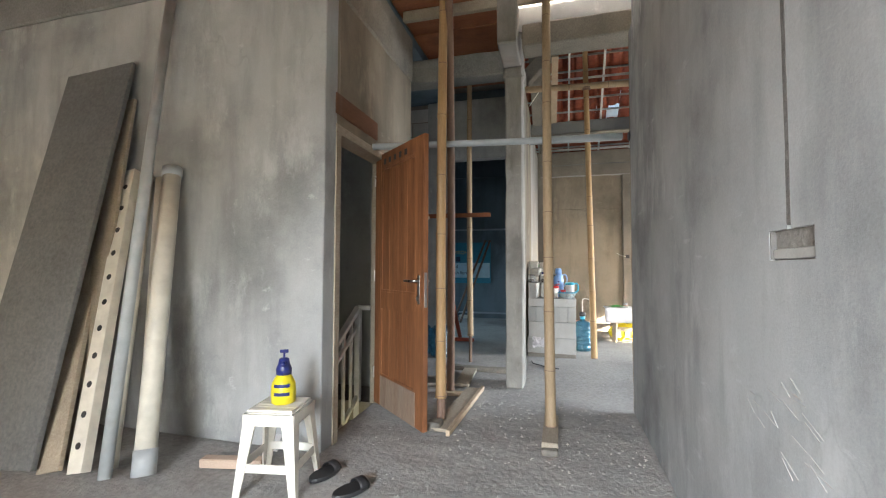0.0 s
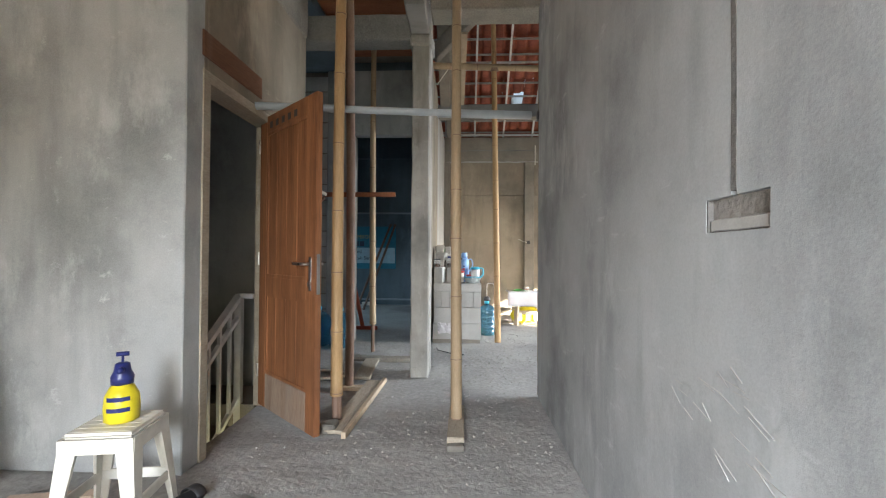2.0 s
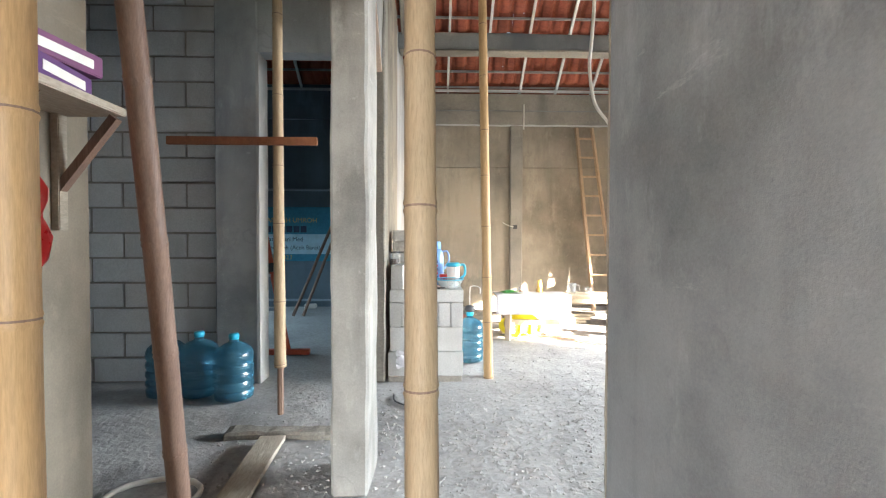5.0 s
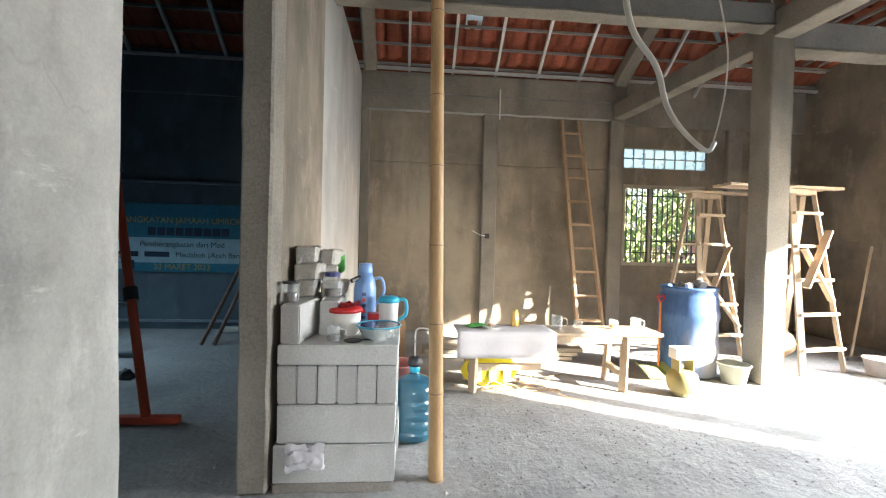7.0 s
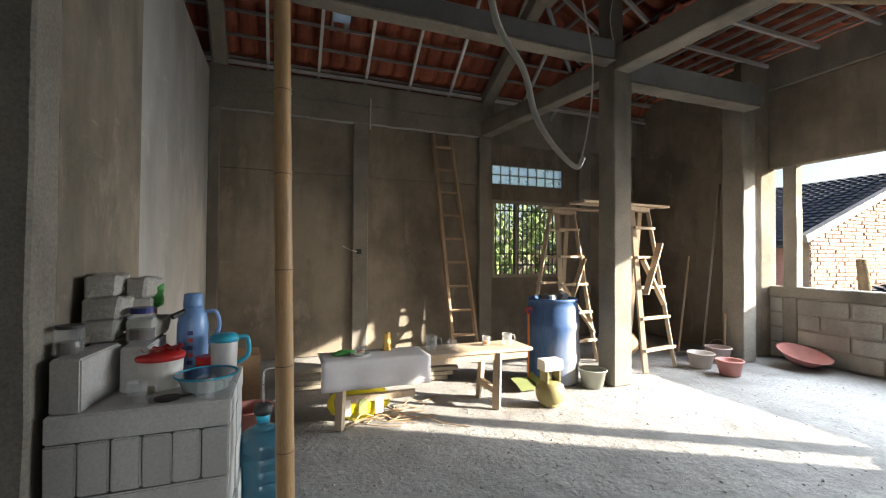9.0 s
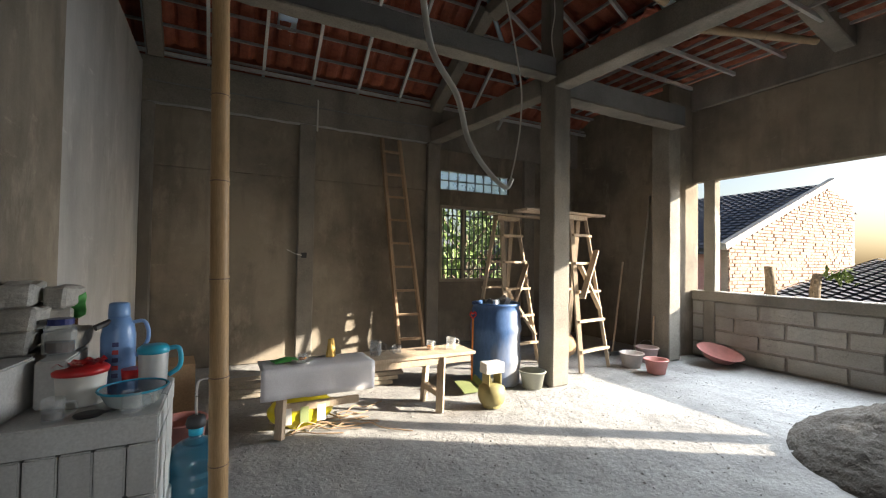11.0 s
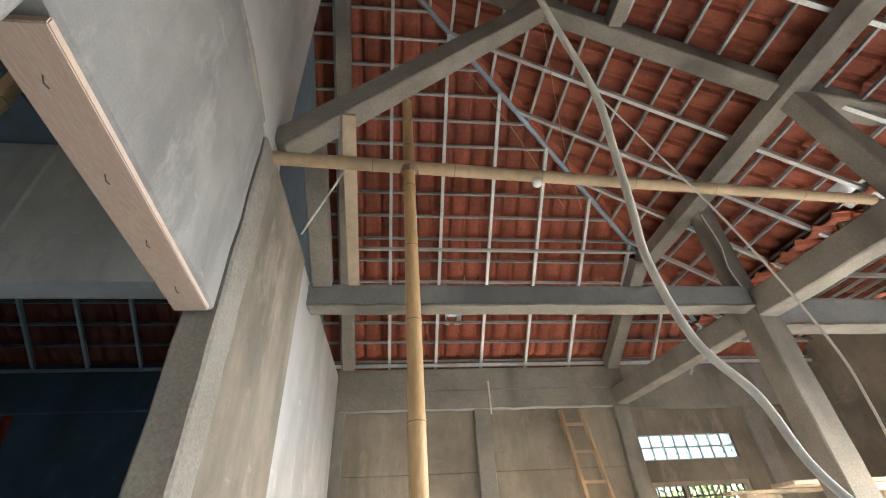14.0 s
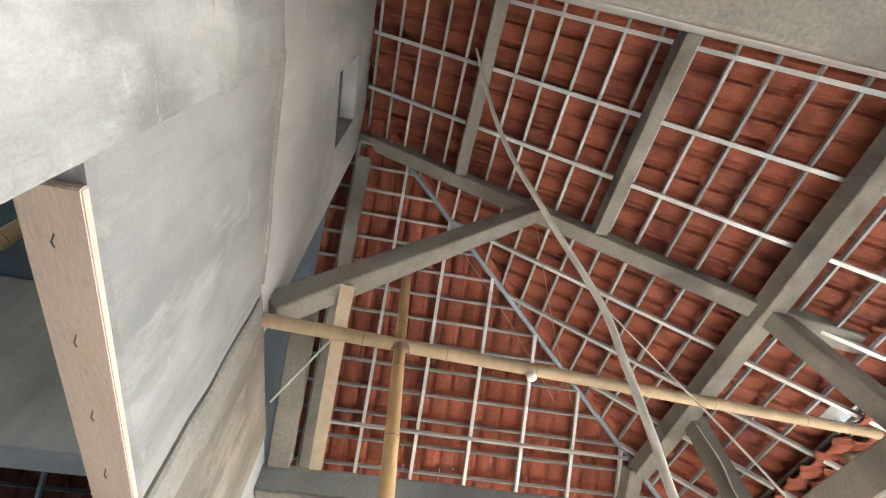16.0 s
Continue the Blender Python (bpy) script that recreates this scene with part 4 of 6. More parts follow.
pl2 = thing("floor_plank", -0.55, 4.1, 0.0, "pale form plank lying on the floor", "plank", "", 4)
part("plank", worn(-0.07, 0.07, -0.05, 0.62, 0.02, 0.045, 0.1, 0.003, 0.003), WOOD_GREY, pl2)
part("cleat", box(-0.14, 0.1, -0.3, -0.22, 0.0, 0.03, 0.003), WOOD, pl2)
kb = thing("cast_kerb", -0.9, 4.76, 0, "lumpy strip of cast mortar on the floor", "kerb")
part("strip", worn(0, 0.75, 0, 0.1, -0.01, 0.045, 0.04, 0.014, 0.015), CONCRETE, kb)
hc = thing("hose_coil", -0.93, 4.2, 0.0, "pale plastic hose coiled on the floor", "hose")
part("coil", tube([(0.2 * math.cos(a * 0.4), 0.14 * math.sin(a * 0.4), 0.012 + 0.004 * (a // 16)) for a in range(33)], 0.011, 8), PVC_WHITE, hc, "", True)


def gallon(x, y, label, rz=0, h=0.46):
    e = thing("water_gallon", x, y, 0, label, "water bottle", "water gallons", rz)
    prof = [(0.10, 0.0), (0.128, 0.015), (0.132, 0.05)]
    for k in range(4):
        z = 0.06 + 0.065 * k
        prof += [(0.132, z), (0.124, z + 0.012), (0.124, z + 0.02), (0.134, z + 0.034), (0.134, z + 0.055)]
    prof += [(0.132, 0.33), (0.12, 0.36), (0.085, 0.39), (0.04, 0.41), (0.03, 0.42), (0.03, h)]
    part("bottle", lathe(prof, 24), BOTTLE_BLUE, e, "ribbed translucent blue bottle", True)
    part("cap", lathe([(0.034, h - 0.03), (0.036, h), (0.03, h + 0.01)], 16), TURQ, e, "", True)
    return e


gallon(-1.42, 5.5, "blue water gallon standing by the block wall", 20)
gallon(-1.66, 5.5, "blue water gallon standing by the block wall", 50)
gallon(-1.13, 5.42, "clear blue water gallon at the opening", 0)

# small shelf with boxes and the red bag
sh = thing("wall_shelf", -1.07, 3.57, 1.6, "rough wooden shelf bracketed on the wall", "shelf")
part("shelf_board", box(0.0, 0.24, -0.02, 0.36, 0, 0.03, 0.004), WOOD_GREY, sh)
part("side_batten", box(0.0, 0.24, -0.04, -0.02, -0.06, 0.03, 0.003), WOOD, sh)
for y in (0.0, 0.33):
    part("bracket", bar((0.01, y, -0.28), (0.22, y, -0.01), 0.03, 0.03), BAMBOO_DARK, sh)
    part("wall_batten", box(0.0, 0.03, y - 0.02, y + 0.02, -0.42, 0.0, 0.003), WOOD_GREY, sh)
for k, (mat, z) in enumerate(((plain("purple_box", (0.12, 0.05, 0.16), 0.5), 0.0), (plain("violet_box", (0.16, 0.04, 0.12), 0.5), 0.075))):
    e = thing("carton_packet", -0.96, 3.68 + 0.03 * k, 1.631 + z, "dark printed packet lying on the shelf", "packet", "", 8 - 14 * k)
    part("carton", box(-0.09, 0.1, -0.12, 0.14, 0, 0.072, 0.004), mat, e)
    part("label_band", box(0.1, 0.102, -0.09, 0.1, 0.02, 0.05), WHITE_PLASTIC, e)
bag = thing("plastic_bag", -0.87, 3.49, 1.02, "red plastic bag hanging below the shelf", "bag")


def bag_fn(u, v):
    a = 2 * math.pi * u
    r = 0.115 * math.sin(math.pi * min(1, v * 0.94 + 0.05)) ** 0.55 * (1.0 - 0.45 * v)
    w = noise.noise(Vector((math.cos(a) * 2, math.sin(a) * 2, v * 5))) * 0.035
    return Vector((math.cos(a) * (r + w) - 0.06 * v * v, math.sin(a) * (r + w) * 1.15, v * 0.54))


part("pouch", sheet(28, 16, bag_fn), RED_BAG, bag, "", True)
part("tie", tube([(-0.055, 0, 0.52), (-0.06, 0.03, 0.56), (-0.07, 0.07, 0.575)], 0.008, 6), RED_BAG, bag)

# plastic stool with the pump sprayer
def stool(x, y, rz):
    e = thing("plastic_stool", x, y, 0, "white dusty plastic stool", "stool", "", rz)
    part("seat", box(-0.135, 0.135, -0.135, 0.135, 0.425, 0.45, 0.012), WHITE_PLASTIC, e, "", False)
    part("apron", boxes((-0.14, 0.14, -0.142, -0.134, 0.37, 0.43), (-0.14, 0.14, 0.134, 0.142, 0.37, 0.43), (-0.142, -0.134, -0.134, 0.134, 0.37, 0.43), (0.134, 0.142, -0.134, 0.134, 0.37, 0.43)), WHITE_PLASTIC, e)
    for sx in (-1, 1):
        for sy in (-1, 1):
            a, b = Vector((sx * 0.125, sy * 0.125, 0.42)), Vector((sx * 0.16, sy * 0.16, 0))
            bm = bmesh.new()
            for p, q in ((0, 0.045), (1, 0.022)):
                c = a.lerp(b, p)
                for dx, dy in ((0, 0), (1, 0), (1, 0.25), (0.25, 0.25), (0.25, 1), (0, 1)):
                    bm.verts.new((c.x - sx * q * 1.6 * dx + sx * 0.012, c.y - sy * q * 1.6 * dy + sy * 0.012, c.z))
            v = list(bm.verts)
            for k in range(6):
                bm.faces.new((v[k], v[(k + 1) % 6], v[6 + (k + 1) % 6], v[6 + k]))
            bm.faces.new(v[:6])
            bm.faces.new(v[6:][::-1])
            part("leg", bm, WHITE_PLASTIC, e)
    for s in (-1, 1):
        part("stretcher", box(-0.15, 0.15, s * 0.149 - 0.006, s * 0.149 + 0.006, 0.13, 0.175, 0.003), WHITE_PLASTIC, e)
        part("stretcher", box(s * 0.149 - 0.006, s * 0.149 + 0.006, -0.15, 0.15, 0.13, 0.175, 0.003), WHITE_PLASTIC, e)
    for i in range(6):
        part("seat_rib", box(-0.11, 0.11, -0.105 + 0.042 * i - 0.006, -0.105 + 0.042 * i + 0.006, 0.449, 0.4512), WHITE_PLASTIC, e)
    return e


st_ = stool(-1.08, 2.05, 10)
st_.matrix_world = pose(-1.08, 2.05, 0, 0, 0, 10) @ Matrix.Diagonal((0.95, 0.95, 0.94, 1))
sp = thing("pump_sprayer", -1.07, 2.06, 0.4245, "yellow pump sprayer with navy blue head", "sprayer", "", 30)
part("tank", lathe([(0.06, 0), (0.072, 0.008), (0.074, 0.07), (0.07, 0.12), (0.05, 0.16), (0.036, 0.175), (0.036, 0.19)], 24), YELLOW, sp, "yellow plastic tank", True)
collar = part("collar", lathe([(0.046, 0.175), (0.048, 0.21), (0.036, 0.235), (0.03, 0.27), (0.02, 0.275)], 18), NAVY, sp, "", True)
part("pump_rod", tube([(0, 0, 0.27), (0, 0, 0.315)], 0.006, 8), NAVY, collar)
part("pump_knob", tube([(-0.025, 0, 0.315), (0.025, 0, 0.315)], 0.011, 10), NAVY, collar, "", True)
part("nozzle", tube([(0, -0.02, 0.245), (0.0, -0.075, 0.25)], 0.014, 10), NAVY, collar, "", True)
part("grip", tube([(0.0, 0.03, 0.25), (0, 0.065, 0.24), (0.0, 0.07, 0.17)], 0.012, 8), NAVY, collar, "", True)
for z, w in ((0.125, 0.09), (0.075, 0.085)):
    part("print_bar", sheet(8, 1, lambda u, v, z=z: Vector((0.0752 * math.cos(-2.3 + 1.3 * u), 0.0752 * math.sin(-2.3 + 1.3 * u), z - 0.018 + 0.02 * v))), NAVY, sp)

for _c in sp.children:
    _c.matrix_basis = Matrix.Scale(0.86, 4)

# sandals, timber off-cut
for x, y, r in ((-0.9, 2.2, 75), (-0.68, 2.08, 60)):
    e = thing("sandal", x, y, 0, "worn dark rubber sandal on the floor", "sandal", "pair of sandals", r)
    bm = lathe([(0.05, 0), (0.052, 0.01), (0.05, 0.022)], 20)
    for v in bm.verts:
        v.co.x *= 2.2 if v.co.x > 0 else 2.0
    part("sole", bm, BLACK, e)
    part("strap", sheet(10, 3, lambda u, v: Vector((0.03 + 0.05 * v, -0.05 * math.cos(math.pi * u), 0.022 + 0.035 * math.sin(math.pi * u))), 0.003), BLACK, e, "", True)
oc = thing("timber_offcut", -1.62, 2.12, 0, "pinkish timber off-cut on the floor", "timber", "", 12)
part("timber", box(-0.02, 0.34, -0.035, 0.035, 0, 0.05, 0.005), PLY, oc)

# things leaning on the entry wall
def leaning(name, label, cat, mat, a, b, w, t, rz=0):
    e = thing(name, *a, label, cat)
    bm = bmesh.new()
    d = Vector(b) - Vector(a)
    z = d.normalized()
    x = Vector((1, 0.0, 0))
    x = (x - z * x.dot(z)).normalized()
    y = z.cross(x)
    m = Matrix((x, y, z)).transposed().to_4x4()
    add_box(bm, -w / 2, w / 2, -t / 2, t / 2, 0, d.length, m)
    bmesh.ops.bevel(bm, geom=bm.edges[:], offset=0.003, segments=1, affect='EDGES')
    part("sheet" if w > 0.3 else "bar", bm, mat, e)
    return e


FORM_DARK = surface("dark_form_panel", (0.19, 0.20, 0.205), (0.10, 0.107, 0.112), (0.24, 0.235, 0.22), 1.3, 0.8, 0.002, 40)
leaning("formwork_sheet", "dark grey form panel leaning on the wall", "panel", FORM_DARK, (-2.72, 1.75, 0.01), (-2.92, 2.40, 2.6), 0.62, 0.03)
leaning("form_plank", "weathered plank leaning on the wall", "plank", WOOD_GREY, (-2.36, 1.8, 0.01), (-2.82, 2.37, 1.6), 0.15, 0.03)
leaning("form_plank", "tall weathered plank leaning on the wall", "plank", WOOD_GREY, (-2.44, 1.95, 0.01), (-2.66, 2.41, 2.35), 0.13, 0.025)
pb = leaning("perforated_bar", "cream perforated plastic bar leaning on the wall", "bar", PVC_WHITE, (-2.2, 1.84, 0.01), (-2.58, 2.39, 1.82), 0.1, 0.06)
_a, _b = Vector((-2.2, 1.84, 0.01)), Vector((-2.58, 2.39, 1.82))
_z = (_b - _a).normalized()
_x = (Vector((1, 0, 0)) - _z * _z.x).normalized()
for k in range(11):
    o = part("hole", lathe([(0.019, 0), (0.017, 0.002)], 12), BLACK, pb)
    o.matrix_basis = Matrix.Translation(_z * (0.14 + 0.165 * k)) @ Matrix((_x, _z, _x.cross(_z))).transposed().to_4x4() @ Matrix.Translation((0, 0, 0.0305))


def pipe_lean(name, label, mat, a, b, r, cap=None):
    e = thing(name, *a, label, "pipe")
    d = Vector(b) - Vector(a)
    part("pipe", tube([(0, 0, 0), d * 0.5, d], r, 16), mat, e, "", True)
    if cap:
        part("end_cap", tube([d * 0.975, d * 1.01], r * 1.1, 16), cap, e, "grey end cap", True)
        part("end_socket", tube([d * -0.002, d * 0.07], r * 1.08, 16), cap, e, "grey pipe socket", True)


pipe_lean("pvc_pipe", "white plastic pipe with grey ends leaning on the wall", PVC_WHITE, (-1.84, 1.92, 0.01), (-2.2, 2.37, 1.8), 0.055, PVC_GREY)
pipe_lean("pvc_pipe", "white plastic pipe leaning on the wall", PVC_WHITE, (-1.95, 2.02, 0.01), (-2.3, 2.39, 1.75), 0.045)
pipe_lean("steel_pipe", "tall grey pipe leaning on the wall", PVC_GREY, (-2.0, 1.83, 0.01), (-2.27, 2.38, 3.02), 0.032)
pipe_lean("plastic_strip", "cream plastic strip leaning on the wall", PVC_WHITE, (-2.08, 1.93, 0.01), (-2.42, 2.39, 1.77), 0.03)

# ---- back room things ----
bn = thing("banner", -3.75, 9.7, 0.786, "blue printed banner hung on the far wall", "banner")
part("vinyl", sheet(20, 8, lambda u, v: Vector((2.6 * u, -0.012 + 0.006 * math.sin(9 * u + 3 * v), 0.924 * v)), 0.002), BANNER, bn)
part("pale_field", box(0.0, 2.58, -0.022, -0.020, 0.12, 0.46), BANNER_LIGHT, bn)
for body, size, z, x, ink in (("PEMBERANGKATAN JAMAAH UMROH", 0.115, 0.66, 0.13, BANNER_GOLD), ("Pemberangkatan dari Med", 0.105, 0.34, 0.74, BANNER_DARK), ("Meulaboh (Aceh Barat)", 0.10, 0.20, 1.2, BANNER_DARK), ("23 MARET 2023", 0.11, 0.03, 0.92, BANNER_GOLD)):
    line = text_mesh(body, size, ink, bn, Matrix.Translation((x, -0.026, z)) @ pose(0, 0, 0, 90, 0, 0))
    tagged(line, "", "", "", "stuff")
for k in range(9):
    part("print_block", box(0.84 + 0.12 * k, 0.94 + 0.12 * k, -0.024, -0.022, 0.49, 0.60), BANNER_DARK, bn)
part("print_bar", box(0.45, 0.72, -0.024, -0.022, 0.20, 0.27), BANNER_DARK, bn)
part("print_bar", box(0.8, 1.12, -0.024, -0.022, 0.20, 0.27), BANNER_DARK, bn)
for k in range(9):
    part("print_figure", box(0.02 + 0.075 * k, 0.07 + 0.075 * k, -0.024, -0.022, 0.03 + 0.01 * (k % 2), 0.11 + 0.02 * (k % 3)), BANNER_DARK if k % 3 else BANNER_LIGHT, bn)


def steel_ladder():
    e = thing("steel_ladder", -1.15, 6.62, 0, "red steel ladder leaning into the dark room", "ladder")
    d = Vector((-0.68, 0.58, 2.43))
    for x in (0.0, -0.42):
        part("leg", tube([Vector((x, 0, 0.05)), Vector((x, 0, 0.05)) + d], 0.03, 12), RED_STEEL, e, "", True)
        for t in (0.33, 0.72):
            p = Vector((x, 0, 0.05)) + d * t
            part("coupler", tube([p - d * 0.018, p + d * 0.018], 0.047, 12), BLACK, e, "black clamp")
    part("foot", box(-0.48, 0.22, -0.03, 0.03, 0, 0.05, 0.004), RED_STEEL, e)
    for t in (0.16, 0.30, 0.44, 0.58, 0.86):
        p = Vector((0, 0, 0.05)) + d * t
        part("rung", bar(p, p + Vector((-0.42, 0, 0)), 0.05, 0.03), STEEL_BLUE, e)


steel_ladder()
for z, x0, x1 in ((1.985, -4.5, -0.3), (0.1, -4.5, -0.3), (3.2, -4.5, -0.3)):
    e = thing("steel_rail", x0, 9.69, z, "pale steel rail along the far wall", "rail")
    part("rail", box(0, x1 - x0, -0.02, 0.02, 0, 0.035, 0.003), STEEL_BLUE, e)
for k in range(4):
    e = thing("wall_stud", -4.1 + 0.085 * k, 9.68, 0.02, "pale upright steel stud on the far wall", "stud", "steel studs")
    part("stud", box(0, 0.035, -0.02, 0.02, 0, 1.96, 0.003), STEEL_BLUE, e)
for x, t in ((-1.6, 0.55), (-1.45, 0.5)):
    e = thing("leaning_pole", x - 0.2, 8.8, 0.0, "dark pole leaning on the far wall", "pole")
    part("pole", tube([(0, 0, 0), (t, 0.8, 1.75)], 0.025, 8), BAMBOO_DARK, e)
e = thing("plastic_tray", -1.75, 9.55, 0, "white plastic tray on the floor of the dark room", "tray", "", 8)
part("tray", box(-0.1, 0.1, -0.06, 0.06, 0, 0.07, 0.01), WHITE_PLASTIC, e)
e = thing("rag_heap", -1.9, 7.6, 0, "dark crumpled rag on the dusty floor", "rag")
part("rag", sheet(14, 10, lambda u, v: Vector((0.2 * (u - 0.5), 0.16 * (v - 0.5), 0.004 + 0.09 * math.sin(math.pi * u) * math.sin(math.pi * v) * (0.7 + 0.6 * noise.noise(Vector((u * 5, v * 5, 2)))))), 0.004), BLACK, e, "", True)


# ---- main room things ----
# block hearth: stacked aerated blocks
hearth = thing("block_hearth", -0.055, 5.765, 0.042, "hearth of stacked pale aerated blocks", "block stack")


def block(x0, x1, y0, y1, z0, z1, m=None, seed=0):
    bm = box(x0, x1, y0, y1, z0, z1, 0.006)
    for v in bm.verts:
        v.co += noise.noise_vector(v.co * 9 + Vector((seed, 0, 0))) * 0.003
        if m:
            v.co = m @ v.co
    return part("block", bm, BLOCK, hearth)


part("mortar_bed", worn(0.0, 0.6, 0.0, 0.58, -0.05, 0.004, 0.06, 0.006, 0.004), MORTAR, hearth, "rough mortar bed")
block(0.0, 0.61, 0, 0.3, 0, 0.195, None, 1)
block(0.02, 0.62, 0.31, 0.6, 0, 0.195, None, 2)
block(0.015, 0.605, 0.01, 0.3, 0.2, 0.395, None, 3)
block(0.015, 0.61, 0.305, 0.6, 0.2, 0.395, None, 4)
for i in range(6):
    block(0.012 + 0.1 * i, 0.108 + 0.1 * i, 0.012, 0.3, 0.4, 0.595, None, 5 + i)
block(0.015, 0.61, 0.305, 0.6, 0.4, 0.595, None, 12)
block(0.012, 0.612, 0.008, 0.3, 0.6, 0.70, None, 13)
block(0.012, 0.612, 0.304, 0.6, 0.6, 0.70, None, 14)
block(0.015, 0.115, 0.03, 0.34, 0.702, 0.9, pose(0, 0, 0, 0, 0, -6), 15)
block(0.17, 0.27, 0.24, 0.56, 0.702, 0.89, None, 16)
block(0.02, 0.12, 0.38, 0.6, 0.702, 0.9, None, 17)
for k, (x, y, z, r, dx, dy) in enumerate(((0.0, 0.31, 0.902, 5, 0.13, 0.24), (0.005, 0.32, 0.998, -7, 0.14, 0.22), (0.01, 0.33, 1.094, 4, 0.12, 0.2), (0.14, 0.40, 0.892, -9, 0.12, 0.17), (0.14, 0.42, 0.986, 14, 0.1, 0.15), (0.13, 0.44, 1.08, -16, 0.09, 0.13))):
    bm = worn(0, dx, 0, dy, 0, 0.098, 0.035, 0.016, 0.012)
    o = part("broken_block", bm, BLOCK_TAN, hearth, "broken block piece")
    o.matrix_basis = pose(x, y, z, 0, 0, r)
cl = thing("crumpled_rag", 0.07, 5.78, 0.13, "crumpled white cloth tucked on the hearth", "rag")
part("cloth", sheet(14, 12, lambda u, v: Vector((0.19 * (u - 0.3) + 0.03 * noise.noise(Vector((u * 4, v * 4, 1))), -0.022 - 0.06 * abs(noise.noise(Vector((u * 5, v * 5, 3)))), -0.01 + 0.13 * v + 0.03 * noise.noise(Vector((u * 4, v * 4, 7)))))), CLOTH, cl, "", True)

TOP = 0.742


def vessel(name, x, y, z, label, cat, prof, mat, sides=24):
    e = thing(name, x, y, z, label, cat)
    part("body", lathe(prof, sides), mat, e, "", True)
    return e


v = vessel("glass_jar", -0.010, 5.885, 0.942, "clear glass jar with a dark lid", "jar", [(0.04, 0), (0.045, 0.01), (0.045, 0.09), (0.04, 0.1)], CLEAR)
part("contents", lathe([(0.038, 0.006), (0.04, 0.03), (0.036, 0.05)], 16), COFFEE, v)
part("lid", lathe([(0.044, 0.1), (0.044, 0.112)], 18), BLACK, v)
v = vessel("glass_jar", 0.160, 6.135, 0.942, "clear glass jar with a screw lid", "jar", [(0.05, 0), (0.055, 0.01), (0.055, 0.1), (0.04, 0.125)], CLEAR)
part("lid", lathe([(0.045, 0.12), (0.045, 0.145)], 18), NAVY, v)
part("contents", lathe([(0.048, 0.006), (0.05, 0.05)], 16), COFFEE, v)
v = vessel("glass_jar", 0.120, 6.335, 0.942, "brown jar with a dark lid", "jar", [(0.045, 0), (0.05, 0.01), (0.05, 0.12), (0.04, 0.14)], plain("amber_jar", (0.25, 0.11, 0.05), 0.2, 0, 0.5))
part("lid", lathe([(0.045, 0.14), (0.045, 0.16)], 18), BLACK, v)
th = vessel("thermos_flask", 0.340, 6.255, TOP, "pale blue thermos flask with handle", "flask", [(0.062, 0), (0.068, 0.02), (0.068, 0.24), (0.06, 0.29), (0.04, 0.33)], THERMOS_BLUE)
part("cup_lid", lathe([(0.042, 0.325), (0.044, 0.34), (0.04, 0.39), (0.03, 0.395)], 20), THERMOS_BLUE, th, "", True)
part("handle", tube(smooth_path([(0.05, 0.0, 0.3), (0.1, 0.0, 0.3), (0.115, 0, 0.22), (0.07, 0, 0.14)]), 0.009, 8), THERMOS_BLUE, th, "", True)
part("spout", tube([(-0.03, -0.03, 0.31), (-0.075, -0.07, 0.29)], 0.014, 8), BLACK, th)
for k in range(5):
    part("printed_flower", box(-0.012, 0.012, -0.0715, -0.069, 0.06 + 0.035 * k, 0.08 + 0.035 * k, 0.001), RED_PLASTIC if k % 2 else NAVY, th)
tb = vessel("food_tub", 0.250, 6.055, TOP, "translucent tub with a red lid", "tub", [(0.075, 0), (0.082, 0.01), (0.09, 0.13)], WHITE_PLASTIC)
part("lid", lathe([(0.096, 0.128), (0.098, 0.145), (0.085, 0.155), (0.05, 0.16)], 24), RED_PLASTIC, tb, "red snap lid", True)
part("folded_bag", sheet(10, 8, lambda u, v: Vector((0.16 * (u - 0.5), 0.11 * (v - 0.5), 0.165 + 0.03 * abs(noise.noise(Vector((u * 5, v * 5, 0))))))), RED_BAG, tb, "red plastic film", True)
rc = vessel("red_cup", 0.410, 6.175, TOP, "small red plastic cup", "cup", [(0.035, 0), (0.045, 0.1), (0.043, 0.1)], RED_PLASTIC)
jg = vessel("water_jug", 0.490, 6.155, TOP, "clear plastic jug with a turquoise lid", "jug", [(0.048, 0), (0.055, 0.01), (0.06, 0.17), (0.056, 0.18)], plain("frosted_plastic", (0.8, 0.82, 0.82), 0.35, 0, 0.4))
jl = part("lid", lathe([(0.064, 0.17), (0.066, 0.19), (0.05, 0.205)], 22), TURQ, jg, "turquoise lid", True)
part("handle", tube(smooth_path([(0.055, 0, 0.185), (0.1, 0, 0.18), (0.105, 0, 0.1), (0.06, 0, 0.06)]), 0.011, 8), TURQ, jl, "turquoise handle", True)
bo = thing("enamel_bowl", 0.450, 5.935, TOP, "pale enamel bowl, dark blue inside", "bowl")
part("outer", lathe([(0.06, 0), (0.09, 0.02), (0.115, 0.07), (0.122, 0.075)], 26), plain("pale_enamel", (0.55, 0.62, 0.62), 0.25), bo, "", True)
part("inner", lathe([(0.121, 0.076), (0.112, 0.077), (0.1, 0.0765)], 26), ENAMEL_DARK, bo, "dark blue glaze", True)
part("rim", tube([(0.12 * math.cos(a * 0.2618), 0.12 * math.sin(a * 0.2618), 0.076) for a in range(25)], 0.005, 6), TURQ, bo, "", True)


